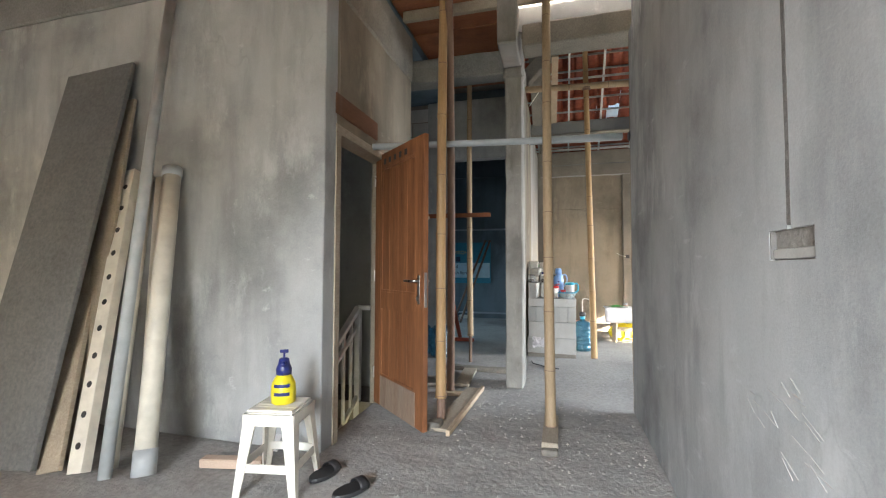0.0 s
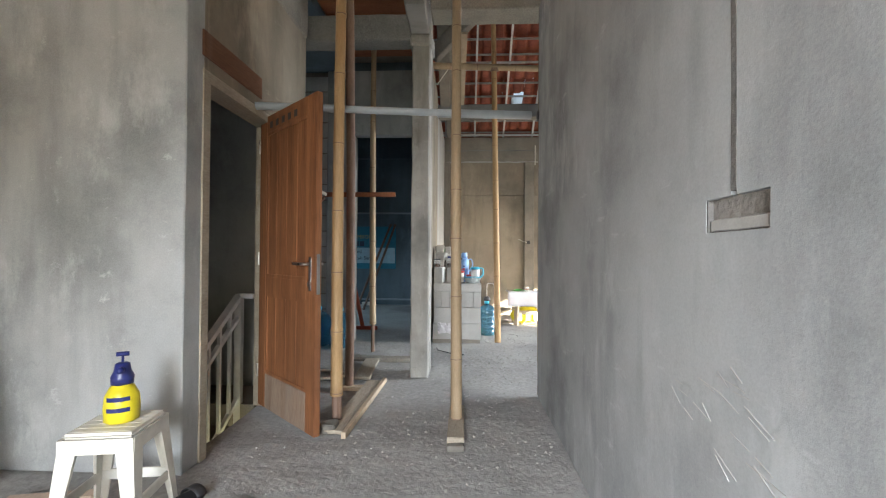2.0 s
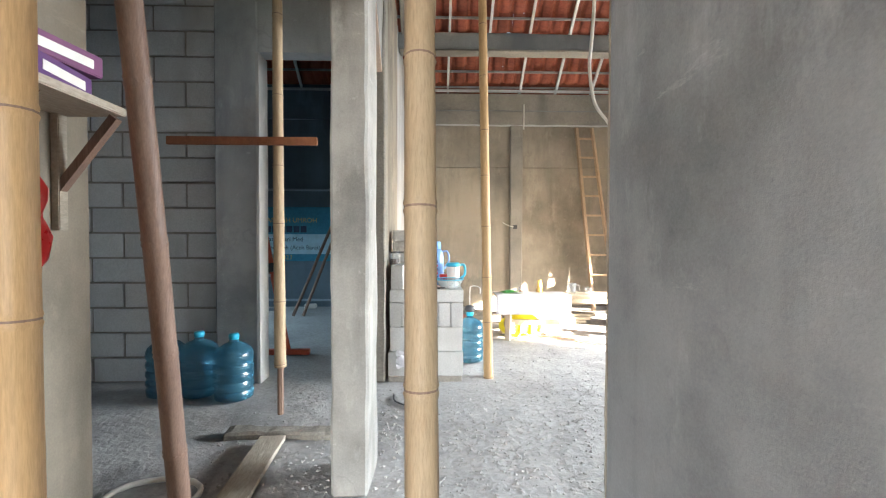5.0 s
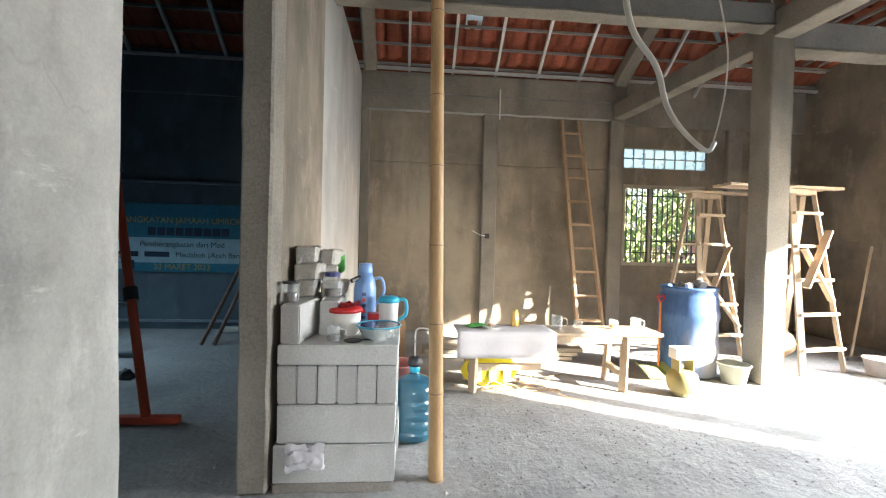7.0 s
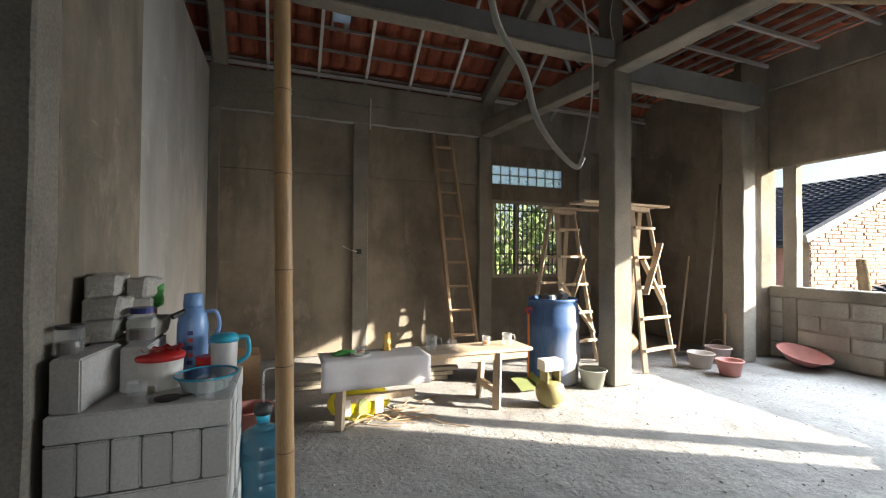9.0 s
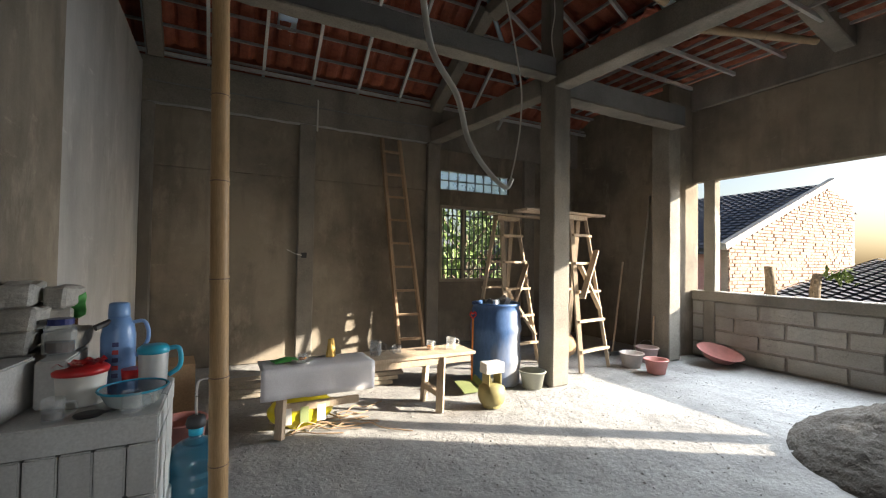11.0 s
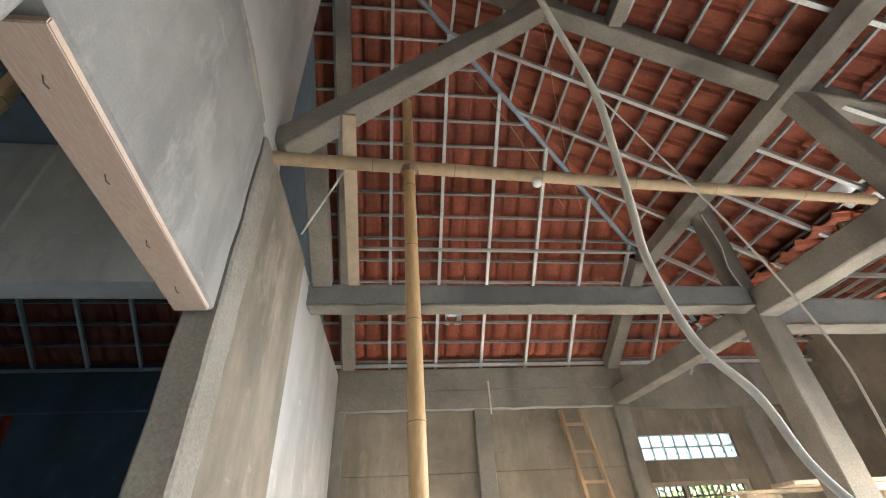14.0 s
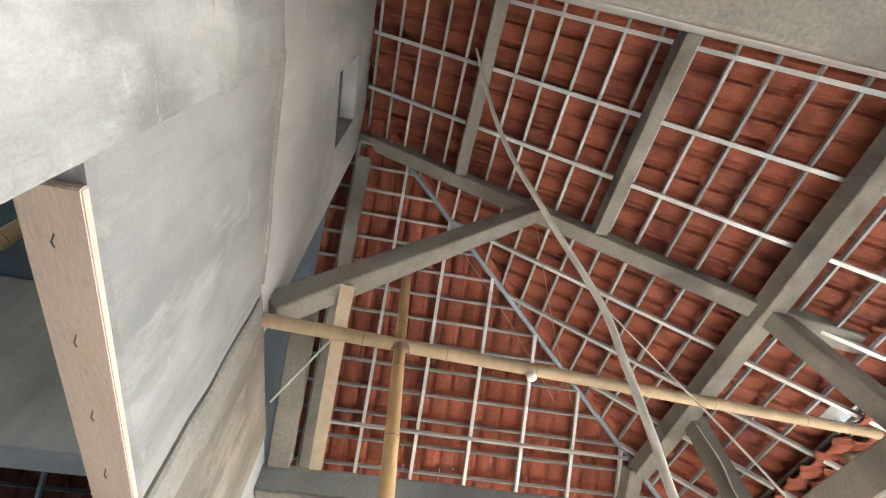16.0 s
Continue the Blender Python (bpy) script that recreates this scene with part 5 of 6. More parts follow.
def mug(name, x, y, z, r, h, label, mat=None, fill=None, handle=True, rz=0):
    e = thing(name, x, y, z, label, "glass mug", "", rz)
    part("body", lathe([(r * 0.9, 0), (r, 0.006), (r, h), (r * 0.92, h), (r * 0.9, 0.012), (0.002, 0.012)], 20), mat or CLEAR, e, "", True)
    if fill:
        part("drink", lathe([(r * 0.86, 0.013), (r * 0.87, h * 0.45)], 16), fill, e)
    if handle:
        part("handle", tube(smooth_path([(r, 0, h * 0.82), (r * 1.75, 0, h * 0.75), (r * 1.75, 0, h * 0.35), (r, 0, h * 0.22)]), r * 0.13, 8), mat or CLEAR, e, "", True)
    return e


mug("glass_mug", 0.220, 5.845, TOP, 0.036, 0.085, "clear glass mug with coffee dregs", None, COFFEE)
mug("glass_mug", 0.460, 5.835, TOP, 0.036, 0.085, "clear printed glass mug on the hearth")
pn = thing("dark_ladle", 0.320, 5.865, TOP, "blackened flat ladle lying on the hearth", "ladle")
part("blade", lathe([(0.045, 0.002), (0.05, 0.008), (0.03, 0.012)], 16), BLACK, pn)
part("handle", bar((0.04, 0, 0.008), (0.2, 0.05, 0.012), 0.012, 0.006), BLACK, pn)
gb_ = thing("snack_packet", 0.070, 6.275, 1.092, "green and white plastic packet", "packet")
part("film", sheet(8, 8, lambda u, v: Vector((0.14 * u, 0.05 * noise.noise(Vector((u * 3, v * 3, 2))), 0.1 * v + 0.02 * math.sin(6 * u))), 0.004), GREEN, gb_, "", True)

gal = gallon(0.66, 6.37, "blue water gallon beside the hearth", 15)
dp = thing("gallon_pump", 0.66, 6.37, 0.47, "black hand pump on the water gallon", "pump")
part("cap", lathe([(0.045, 0), (0.05, 0.02), (0.04, 0.05), (0.02, 0.06)], 16), BLACK, dp, "", True)
part("spout", tube(smooth_path([(0, 0, 0.05), (0.0, 0.0, 0.2), (0.02, 0, 0.24), (0.09, 0, 0.23), (0.1, 0, 0.17)]), 0.006, 8), CHROME, dp, "", True)


def bucket(name, x, y, label, mat, r=0.13, h=0.17, fill=None, bail=False):
    e = thing(name, x, y, 0, label, "bucket")
    part("body", lathe([(r * 0.72, 0), (r * 0.98, h), (r * 1.04, h), (r * 1.05, h - 0.012), (r * 1.0, h + 0.004), (r * 0.93, h - 0.005), (r * 0.68, 0.012), (0.003, 0.012)], 24), mat, e, "", True)
    if fill:
        part("contents", lathe([(r * 0.7, h * 0.3), (r * 0.86, h * 0.72)], 18), fill, e)
    if bail:
        part("bail", tube([(r * math.cos(a * 0.2), 0.02, h - 0.01 + 0.1 * math.sin(a * 0.2)) for a in range(17)], 0.003, 6), CHROME, e)
    return e


bucket("plastic_bucket", 0.56, 6.97, "faded pink plastic bucket on the floor", PINK, 0.14, 0.32, BLACK)
bucket("plastic_bucket", 3.75, 7.44, "grey plastic bucket beside the column", plain("grey_bucket", (0.38, 0.39, 0.33), 0.5), 0.14, 0.18)
bucket("plastic_bucket", 5.52, 7.62, "pale plastic bucket near the wall", plain("pale_bucket", (0.62, 0.56, 0.52), 0.5), 0.15, 0.18)
bucket("paint_pail", 5.95, 7.72, "pinkish paint pail with a wire handle", plain("pail_pink", (0.52, 0.40, 0.38), 0.5), 0.15, 0.2, MORTAR, True)
bucket("plastic_bucket", 5.53, 7.27, "red plastic bucket splashed with cement", PINK, 0.14, 0.17, MORTAR)
ba = thing("mortar_basin", 6.22, 6.75, 0, "red mortar basin lying tipped over", "basin", "", 20, 0, 0)
part("basin", lathe([(0.16, 0.02), (0.25, 0.12), (0.28, 0.13), (0.26, 0.12), (0.15, 0.035), (0.01, 0.03)], 26), PINK, ba, "", True)
ba.matrix_world = pose(6.68, 7.2, 0.06, 14, -8, 20)

# long low table with cloth, cups, and the yellow sack below
tbl = thing("plank_bench", 1.050, 7.180, 0, "low plank bench of raw wood", "bench")
part("tabletop", worn(0, 1.82, 0.0, 0.36, 0.485, 0.515, 0.2, 0.003, 0.004), WOOD, tbl)
part("apron", box(0.06, 1.78, 0.02, 0.045, 0.42, 0.485, 0.003), WOOD, tbl)
for x in (0.12, 1.46):
    for y, d in ((0.03, -0.02), (0.33, 0.03)):
        part("leg", bar((x + 0.02, y, 0.48), (x, y + d, 0.0), 0.065, 0.04), WOOD, tbl)
    part("cross_bar", box(x - 0.02, x + 0.04, 0.02, 0.35, 0.13, 0.18, 0.003), WOOD, tbl)
part("stretcher", box(0.1, 0.75, 0.1, 0.13, 0.16, 0.22, 0.003), WOOD, tbl)
tc = thing("table_cloth", 1.050, 7.180, 0.517, "white cloth hanging over the bench edge", "cloth")
part("cloth", sheet(24, 12, lambda u, v: Vector((-0.02 + 0.86 * u, 0.34 - 0.37 * min(1, v / 0.6) - 0.006 * math.sin(17 * u) * max(0, v - 0.6) * 3, 0.004 - max(0, v - 0.6) / 0.4 * 0.22)), 0.003), CLOTH, tc, "", True)
BT = 0.522
pt = vessel("saucer", 1.350, 7.330, BT, "white saucer on the bench", "saucer", [(0.04, 0), (0.085, 0.018), (0.08, 0.018), (0.035, 0.006)], WHITE_PLASTIC)
mug("tea_glass", 1.350, 7.330, BT + 0.012, 0.035, 0.06, "small glass of orange tea", None, TEA, False)
e = thing("snack_packet", 1.230, 7.410, BT, "green printed snack packet lying flat", "packet", "", 15)
part("film", sheet(8, 6, lambda u, v: Vector((0.2 * (u - 0.5), 0.12 * (v - 0.5), 0.012 + 0.025 * math.sin(math.pi * u) * math.sin(math.pi * v))), 0.006), GREEN, e, "", True)
e = thing("foil_pouch", 1.600, 7.450, BT, "gold foil coffee pouch standing open", "pouch", "", 25)
part("pouch", sheet(12, 8, lambda u, v: Vector((0.05 * math.cos(6.283 * u) * (1 - 0.4 * v), 0.03 * math.sin(6.283 * u) * (1 - 0.7 * v) + 0.01 * noise.noise(Vector((u * 6, v * 4, 0))), 0.15 * v))), GOLD, e, "", True)
mug("glass_mug", 1.960, 7.350, 0.517, 0.05, 0.125, "tall clear glass mug on the bench", None, None, True, -10)
mug("glass_cup", 2.160, 7.360, 0.517, 0.04, 0.075, "small clear glass cup", None, None, True, 190)
mug("tea_glass", 2.500, 7.380, 0.517, 0.036, 0.085, "glass of orange tea", None, TEA, True, 20)
mug("glass_mug", 2.690, 7.330, 0.517, 0.045, 0.11, "clear glass mug at the bench end", None, None, True, 0)
sk = thing("cement_sack", 1.36, 7.42, 0, "yellow printed plastic sack under the bench", "sack")
part("sack", sheet(28, 14, lambda u, v: Vector(((0.26 * math.cos(6.283 * u)) * math.sin(math.pi * (0.08 + 0.9 * v)) ** 0.5, 0.13 * math.sin(6.283 * u) * math.sin(math.pi * (0.08 + 0.9 * v)) ** 0.5 + 0.02 * noise.noise(Vector((u * 9, v * 6, 0))), 0.27 * v + 0.02 * noise.noise(Vector((u * 8, v * 3, 5)))))), YELLOW, sk, "", True)
for k in range(3):
    part("print_patch", box(-0.16 + 0.13 * k, -0.09 + 0.13 * k, -0.142, -0.132, 0.06, 0.19, 0.003), OLIVE if k == 1 else WHITE_PLASTIC, sk)
ct = thing("cardboard_box", 0.38, 7.86, 0, "brown cardboard box standing by the wall", "box", "", 5)
part("carton", box(-0.2, 0.2, -0.17, 0.17, 0, 0.5, 0.004), CARD, ct)
part("flap", bar((-0.2, -0.17, 0.5), (-0.2, -0.29, 0.56), 0.38, 0.004), CARD, ct)
for k in range(7):
    e = thing("stacked_board", 0.95 + 0.02 * k, 8.35 + 0.17 * (k % 3), 0.0 + 0.045 * (k // 3), "dusty form board lying in a low stack", "board", "stack of form boards", -4 + 3 * (k % 3))
    part("board", worn(-0.2, 1.5, -0.07, 0.07, 0.0 if k < 3 else 0.002, 0.042, 0.2, 0.003, 0.003), WOOD_GREY, e)
# drum, dustpan, gas bottle
dr = thing("plastic_drum", 3.5, 7.78, 0, "dusty blue plastic drum full of rubble", "drum")
part("shell", lathe([(0.255, 0), (0.27, 0.02), (0.272, 0.2), (0.285, 0.25), (0.285, 0.3), (0.275, 0.33), (0.275, 0.55), (0.285, 0.58), (0.285, 0.63), (0.275, 0.66), (0.27, 0.8), (0.25, 0.85), (0.268, 0.86), (0.268, 0.885), (0.24, 0.885), (0.235, 0.84), (0.01, 0.84)], 40), BLUE_DRUM, dr, "", True)
for k in range(9):
    o = part("rubble", worn(-0.06, 0.06, -0.04, 0.04, 0, 0.05, 0.03, 0.012, 0.01), CLOTH if k % 2 else MORTAR, dr)
    o.matrix_basis = pose(0.16 * math.cos(k * 2.4) * (k / 9 + 0.2), 0.16 * math.sin(k * 2.4) * (k / 9 + 0.2), 0.85 + 0.02 * (k % 3), 20 * k, 13 * k, 37 * k)
du = thing("dustpan", 3.08, 7.6, 0, "olive dustpan with a tall orange handle", "dustpan")
part("pan", sheet(8, 6, lambda u, v: Vector((-0.17 + 0.3 * u, -0.1 + 0.24 * v, 0.015 + 0.06 * v + (0.05 if u in (0, 1) else 0))), 0.004), OLIVE, du)
part("handle", tube([(0.08, 0.12, 0.06), (0.11, 0.16, 0.72)], 0.011, 8), ORANGE, du, "orange metal rod")
part("grip", tube(smooth_path([(0.11, 0.16, 0.72), (0.075, 0.16, 0.76), (0.09, 0.165, 0.79), (0.11, 0.165, 0.77), (0.135, 0.165, 0.79), (0.15, 0.16, 0.76), (0.11, 0.16, 0.72)]), 0.008, 8), RED_PLASTIC, du, "red heart-shaped grip")
gs = thing("gas_cylinder", 3.02, 7.13, 0, "small dusty green gas cylinder", "gas bottle")
part("tank", lathe([(0.08, 0.02), (0.11, 0.04), (0.128, 0.09), (0.13, 0.13), (0.118, 0.18), (0.07, 0.215), (0.03, 0.22)], 26), GAS_GREEN, gs, "", True)
part("foot_ring", lathe([(0.085, 0), (0.09, 0.03)], 22), GAS_GREEN, gs)
part("collar", box(-0.07, -0.055, -0.06, 0.06, 0.2, 0.31, 0.003), GAS_GREEN, gs)
part("collar", box(0.055, 0.07, -0.06, 0.06, 0.2, 0.31, 0.003), GAS_GREEN, gs)
part("valve", lathe([(0.015, 0.21), (0.018, 0.26), (0.01, 0.27)], 12), CHROME, gs)
wb = thing("block_offcut", 3.02, 7.13, 0.311, "pale block off-cut resting on the gas bottle", "block")
part("piece", worn(-0.1, 0.1, -0.06, 0.06, 0, 0.1, 0.05, 0.003, 0.006), BLOCK, wb)

# wooden ladder against the far wall
ld = thing("wooden_ladder", 3.14, 9.24, 0, "brown wooden ladder leaning on the far wall", "ladder")
for s in (-0.2, 0.17):
    part("rail", bar((s, 0, 0), (s * 0.72 - 0.23, 0.4, 3.08), 0.055, 0.04), WOOD_BROWN, ld)
for k in range(9):
    t = (0.25 + 0.33 * k) / 3.08
    part("rung", bar((-0.2 * (1 - 0.28 * t) - 0.23 * t, 0.4 * t, 3.08 * t), (0.17 * (1 - 0.28 * t) - 0.23 * t, 0.4 * t, 3.08 * t), 0.045, 0.03), WOOD_BROWN, ld)


# scaffold trestles with planks
def trestle(x, y, rz, label, braces):
    e = thing("scaffold_trestle", x, y, 0, label, "trestle", "scaffold trestles", rz)
    h = 1.9
    for sy in (-1, 1):
        for sx in (-1, 1):
            part("leg", bar((sx * 0.29, sy * 0.33, 0), (sx * 0.16, sy * 0.06, h), 0.055, 0.04), WOOD, e)
        for k in range(5):
            t = (0.25 + 0.36 * k) / h
            w = 0.29 - 0.13 * t + 0.02
            part("rung", bar((-w, sy * (0.33 - 0.27 * t + 0.02), h * t), (w, sy * (0.33 - 0.27 * t + 0.02), h * t), 0.055, 0.03), WOOD, e)
    part("top_bar", box(-0.22, 0.22, -0.05, 0.05, h, h + 0.06, 0.004), WOOD, e)
    for a, b in braces:
        part("brace", bar(a, b, 0.07, 0.025), WOOD, e)
    return e


trestle(4.9, 8.02, 10, "raw wooden scaffold trestle beside the column", (((-0.26, -0.31, 0.9), (0.2, -0.2, 1.5)), ((0.2, -0.25, 0.75), (-0.15, -0.2, 1.3))))
trestle(4.28, 8.68, 10, "raw wooden scaffold trestle by the window", (((-0.27, -0.3, 0.5), (0.22, -0.18, 1.3)), ((0.27, -0.3, 0.35), (-0.2, -0.18, 1.0))))
for k, (y, x0, x1) in enumerate(((7.94, 4.0, 5.4), (8.09, 4.0, 5.3), (8.64, 3.9, 4.95))):
    e = thing("scaffold_plank", x0, y, 1.962 if k != 2 else 1.962, "scaffold plank across the trestles", "plank", "", 3)
    part("plank", box(0, x1 - x0, -0.06, 0.06, 0, 0.03, 0.003), WOOD, e)
sk2 = thing("old_sack", 5.0, 8.35, 0, "brown crumpled sack on the floor", "sack")
part("sack", sheet(20, 10, lambda u, v: Vector((0.24 * math.cos(6.283 * u) * math.sin(math.pi * (0.1 + 0.88 * v)) ** 0.6, 0.16 * math.sin(6.283 * u) * math.sin(math.pi * (0.1 + 0.88 * v)) ** 0.6 + 0.03 * noise.noise(Vector((u * 7, v * 5, 0))), 0.36 * v + 0.03 * noise.noise(Vector((u * 6, v * 4, 3)))))), CARD, sk2, "", True)

e = thing("white_pole", 6.36, 8.25, 0, "white plastic pole leaning in the corner", "pole")
part("pole", tube([(0, 0, 0), (0.37, 0.02, 2.4)], 0.014, 8), PVC_WHITE, e, "", True)
e = thing("hoe", 5.83, 8.2, 0, "hoe with a thin wooden handle", "hoe")
part("handle", tube([(0, 0, 0.03), (0.45, 0.2, 1.35)], 0.014, 8), WOOD, e)
part("blade", box(-0.12, 0.12, -0.03, 0.03, 0.0, 0.05, 0.003), CHROME, e)
e = thing("floor_stick", 6.1, 7.75, 0, "short stick leaning on the column", "stick")
part("stick", tube([(0, 0, 0), (0.1, 0.05, 0.6)], 0.012, 8), WOOD, e)

# sand heap
sd = bmesh.new()
def heap(u, v):
    a, r = 6.283 * u, v
    x, y = 1.35 * r * math.cos(a), 0.95 * r * math.sin(a)
    z = 0.42 * (1 - r) ** 0.8 if r < 1 else 0
    return Vector((5.45 + x, 4.75 + y, z - 0.01 + 0.09 * (1 - r) * noise.noise(Vector((x * 5, y * 5, 0))) + 0.035 * noise.noise(Vector((x * 16, y * 16, 4))) * (1 if r < 0.98 else 0)))
tagged(finish("sand_heap", sheet(110, 44, heap), SAND, None, "", True), "heap of dark sand on the cement floor", "sand heap", "", "stuff")

# bamboo in the roof and at the hearth
bamboo("bamboo_prop", (0.775, 5.87, 0.0), (0.70, 5.94, 4.2), 0.04, BAMBOO, "yellow bamboo prop standing beside the hearth", 0.42, 11, 0.012)
bamboo("bamboo_pole", (-0.09, 5.9, 3.57), (3.85, 5.98, 3.45), 0.042, BAMBOO_GREY, "horizontal bamboo pole lashed under the roof", 0.5, 12, 0.0)
bamboo("bamboo_pole", (4.4, 6.6, 3.72), (6.1, 5.9, 3.65), 0.045, BAMBOO_GREY, "short bamboo pole under the roof", 0.5, 13, 0.0)
e = thing("prop_board", 0.28, 7.34, 3.54, "raw board leaning between beam and brace", "board")
part("board", bar((0, 0, 0), (0.04, -1.45, 0.45), 0.09, 0.03), WOOD, e)
e = thing("lashing", 0.715, 5.92, 3.5, "rope lashing round the bamboo joint", "rope")
for k in range(4):
    part("rope", tube([(0.052 * math.cos(a * 0.524), 0.06 * math.sin(a * 0.524), 0.012 * k + 0.02 * math.sin(a * 0.524)) for a in range(13)], 0.005, 6), BAMBOO_DARK, e)
e = thing("white_rod", -0.08, 6.75, 3.66, "thin white rod by the upper wall", "rod")
part("rod", tube([(0, 0, 0), (0.42, -0.5, 0.35)], 0.008, 8), PVC_WHITE, e)
e = thing("lamp_socket", 1.5, 5.93, 3.44, "white ceramic lamp socket under the bamboo", "lamp socket")
part("socket", lathe([(0.02, 0), (0.03, 0.01), (0.03, 0.035), (0.02, 0.05)], 16), WHITE_PLASTIC, e, "", True)
ho = thing("hanging_cable", 1.05, 4.63, 6.42, "pale thick cable hanging from the roof with a hooked end", "cable")
_o = Vector((1.05, 4.63, 6.42))
_c = smooth_path([(1.05, 4.63, 6.62), (1.056, 4.75, 4.285), (1.179, 4.82, 3.32), (1.27, 4.86, 2.83), (1.272, 4.88, 2.57), (1.262, 4.89, 2.35), (1.255, 4.9, 2.185), (1.29, 4.9, 1.98), (1.377, 4.9, 1.857), (1.417, 4.9, 1.733), (1.48, 4.9, 1.65), (1.557, 4.9, 1.595), (1.585, 4.9, 1.625)])
part("cable", tube([p - _o for p in _c], [0.0135 - 0.0065 * i / (len(_c) - 1) for i in range(len(_c))], 10), PVC_WHITE, ho, "", True)
part("wire", tube([p - _o for p in smooth_path([(1.575, 4.9, 1.61), (1.60, 4.9, 1.71), (1.617, 4.9, 1.83), (1.60, 4.89, 1.98), (1.5, 4.88, 2.3), (1.28, 4.865, 2.8)])], 0.0028, 6), PVC_WHITE, ho)
pw = thing("post_wire", 3.88, 7.33, 3.45, "white wire hanging down the roof post", "wire")
part("wire", tube(smooth_path([(0, 0, 1.0), (0.02, -0.02, 0.6), (-0.03, -0.03, 0.3), (0.03, -0.02, 0.05)]), 0.007, 6), PVC_WHITE, pw)
for a, b, c in (((1.95, 6.0, 5.5), (2.1, 6.5, 4.6), (2.3, 6.9, 4.1)), ((1.2, 6.3, 5.4), (1.7, 6.6, 4.8), (2.2, 7.0, 4.2))):
    e = thing("loose_wire", *a, "thin brown wire dangling from the roof", "wire")
    part("wire", tube([p - Vector(a) for p in smooth_path([a, b, c])], 0.004, 6), CARD, e)
so = thing("switch_box", 1.72, 9.645, 1.38, "black switch box with a loose wire", "switch box")
part("box", box(-0.035, 0.035, -0.006, 0.01, -0.035, 0.035, 0.003), BLACK, so)
part("wire", tube(smooth_path([(-0.03, -0.005, 0), (-0.12, -0.05, 0.02), (-0.22, -0.06, 0.07)]), 0.006, 6), PVC_WHITE, so)
e = thing("conduit_stub", 1.86, 9.65, 3.05, "white conduit stub sticking out of the beam", "conduit")
part("stub", tube([(0, 0, 0), (0, -0.01, 0.42)], 0.012, 8), PVC_WHITE, e)
fc = thing("floor_cable", 0.02, 5.45, 0.0, "thin black cable lying on the floor", "cable")
part("cable", tube(smooth_path([(0, 0.0, 0.004), (0.02, -0.12, 0.004), (0.1, -0.2, 0.004), (0.2, -0.3, 0.004), (0.32, -0.34, 0.004)]), 0.006, 6), BLACK, fc)
tw_rnd = random.Random(31)
for k in range(16):
    e = thing("twig", 1.35 + tw_rnd.uniform(-0.15, 0.4), 7.26 + tw_rnd.uniform(-0.08, 0.2), 0.0, "dry brown twig under the bench", "twig", "twigs under the bench", tw_rnd.uniform(-40, 30))
    part("twig", tube(smooth_path([(0, 0, 0.008), (0.12, 0.02, 0.02 + 0.003 * k), (0.25, -0.01, 0.012), (tw_rnd.uniform(0.3, 0.5), tw_rnd.uniform(-0.04, 0.04), 0.008)]), 0.005, 5), WOOD_BROWN, e)

# ---- windows ----
win = structure("window_1", boxes((wx0, wx0 + 0.05, 9.935, 10.015, 0.99, 2.235), (wx1 - 0.05, wx1, 9.935, 10.015, 0.99, 2.235), (wx0 + 0.05, wx1 - 0.05, 9.935, 10.015, 2.185, 2.235), (wx0 + 0.05, wx1 - 0.05, 9.935, 10.015, 0.99, 1.04)), WOOD_GREY, "window opening with iron bars", "window")
for k in range(15):
    x = wx0 + 0.09 + (wx1 - wx0 - 0.18) * k / 14
    part("bar", box(x - 0.009, x + 0.009, 9.965, 9.979, 1.04, 2.185), BLACK, win)
part("cross_bar", box(wx0 + 0.05, wx1 - 0.05, 9.961, 9.983, 1.18, 1.20), BLACK, win)
part("cross_bar", box(wx0 + 0.05, wx1 - 0.05, 9.961, 9.983, 1.36, 1.38), BLACK, win)
part("cross_bar", box(wx0 + 0.05, wx1 - 0.05, 9.961, 9.983, 2.06, 2.08), BLACK, win)
part("mullion", box(4.3, 4.34, 9.945, 9.995, 1.04, 2.185), WOOD_GREY, win)
gbl = structure("window_2", boxes((wx0, wx1, 9.945, 10.015, 2.482, 2.495), (wx0, wx1, 9.945, 10.015, 2.635, 2.648), (wx0, wx1, 9.945, 10.015, 2.788, 2.799)), PLASTER_WHITE, "band of glass blocks over the window", "glass block window")
for r in range(2):
    for k in range(8):
        w = (wx1 - wx0) / 8
        part("glass_block", box(wx0 + w * k + 0.006, wx0 + w * (k + 1) - 0.006, 9.95, 10.015, 2.496 + 0.153 * r, 2.634 + 0.153 * r, 0.01), GLASS_BLOCK, gbl)
for k in range(7):
    w = (wx1 - wx0) / 8
    part("joint", box(wx0 + w * (k + 1) - 0.005, wx0 + w * (k + 1) + 0.005, 9.945, 10.015, 2.496, 2.787), PLASTER_WHITE, gbl)
for gx, gy in GLASS_TILES:
    z = far_z(gy) if gx < 3.7 else right_z(gx)
    e = structure("skylight_tile", box(-0.11, 0.11, -0.14, 0.14, 0.02, 0.028), FROSTED_TILE, "clear glass roof tile", "roof tile")
    e.matrix_world = Matrix.Translation((gx, gy, z)) @ (M_FAR if gx < 3.7 else M_RIGHT)
    e = structure("skylight_cover", box(-0.55, 0.55, -0.55, 0.55, 0.17, 0.178), FROSTED_TILE, "frosted sheet over the clear tile", "roof sheet")
    e.matrix_world = Matrix.Translation((gx, gy, z)) @ (M_FAR if gx < 3.7 else M_RIGHT)


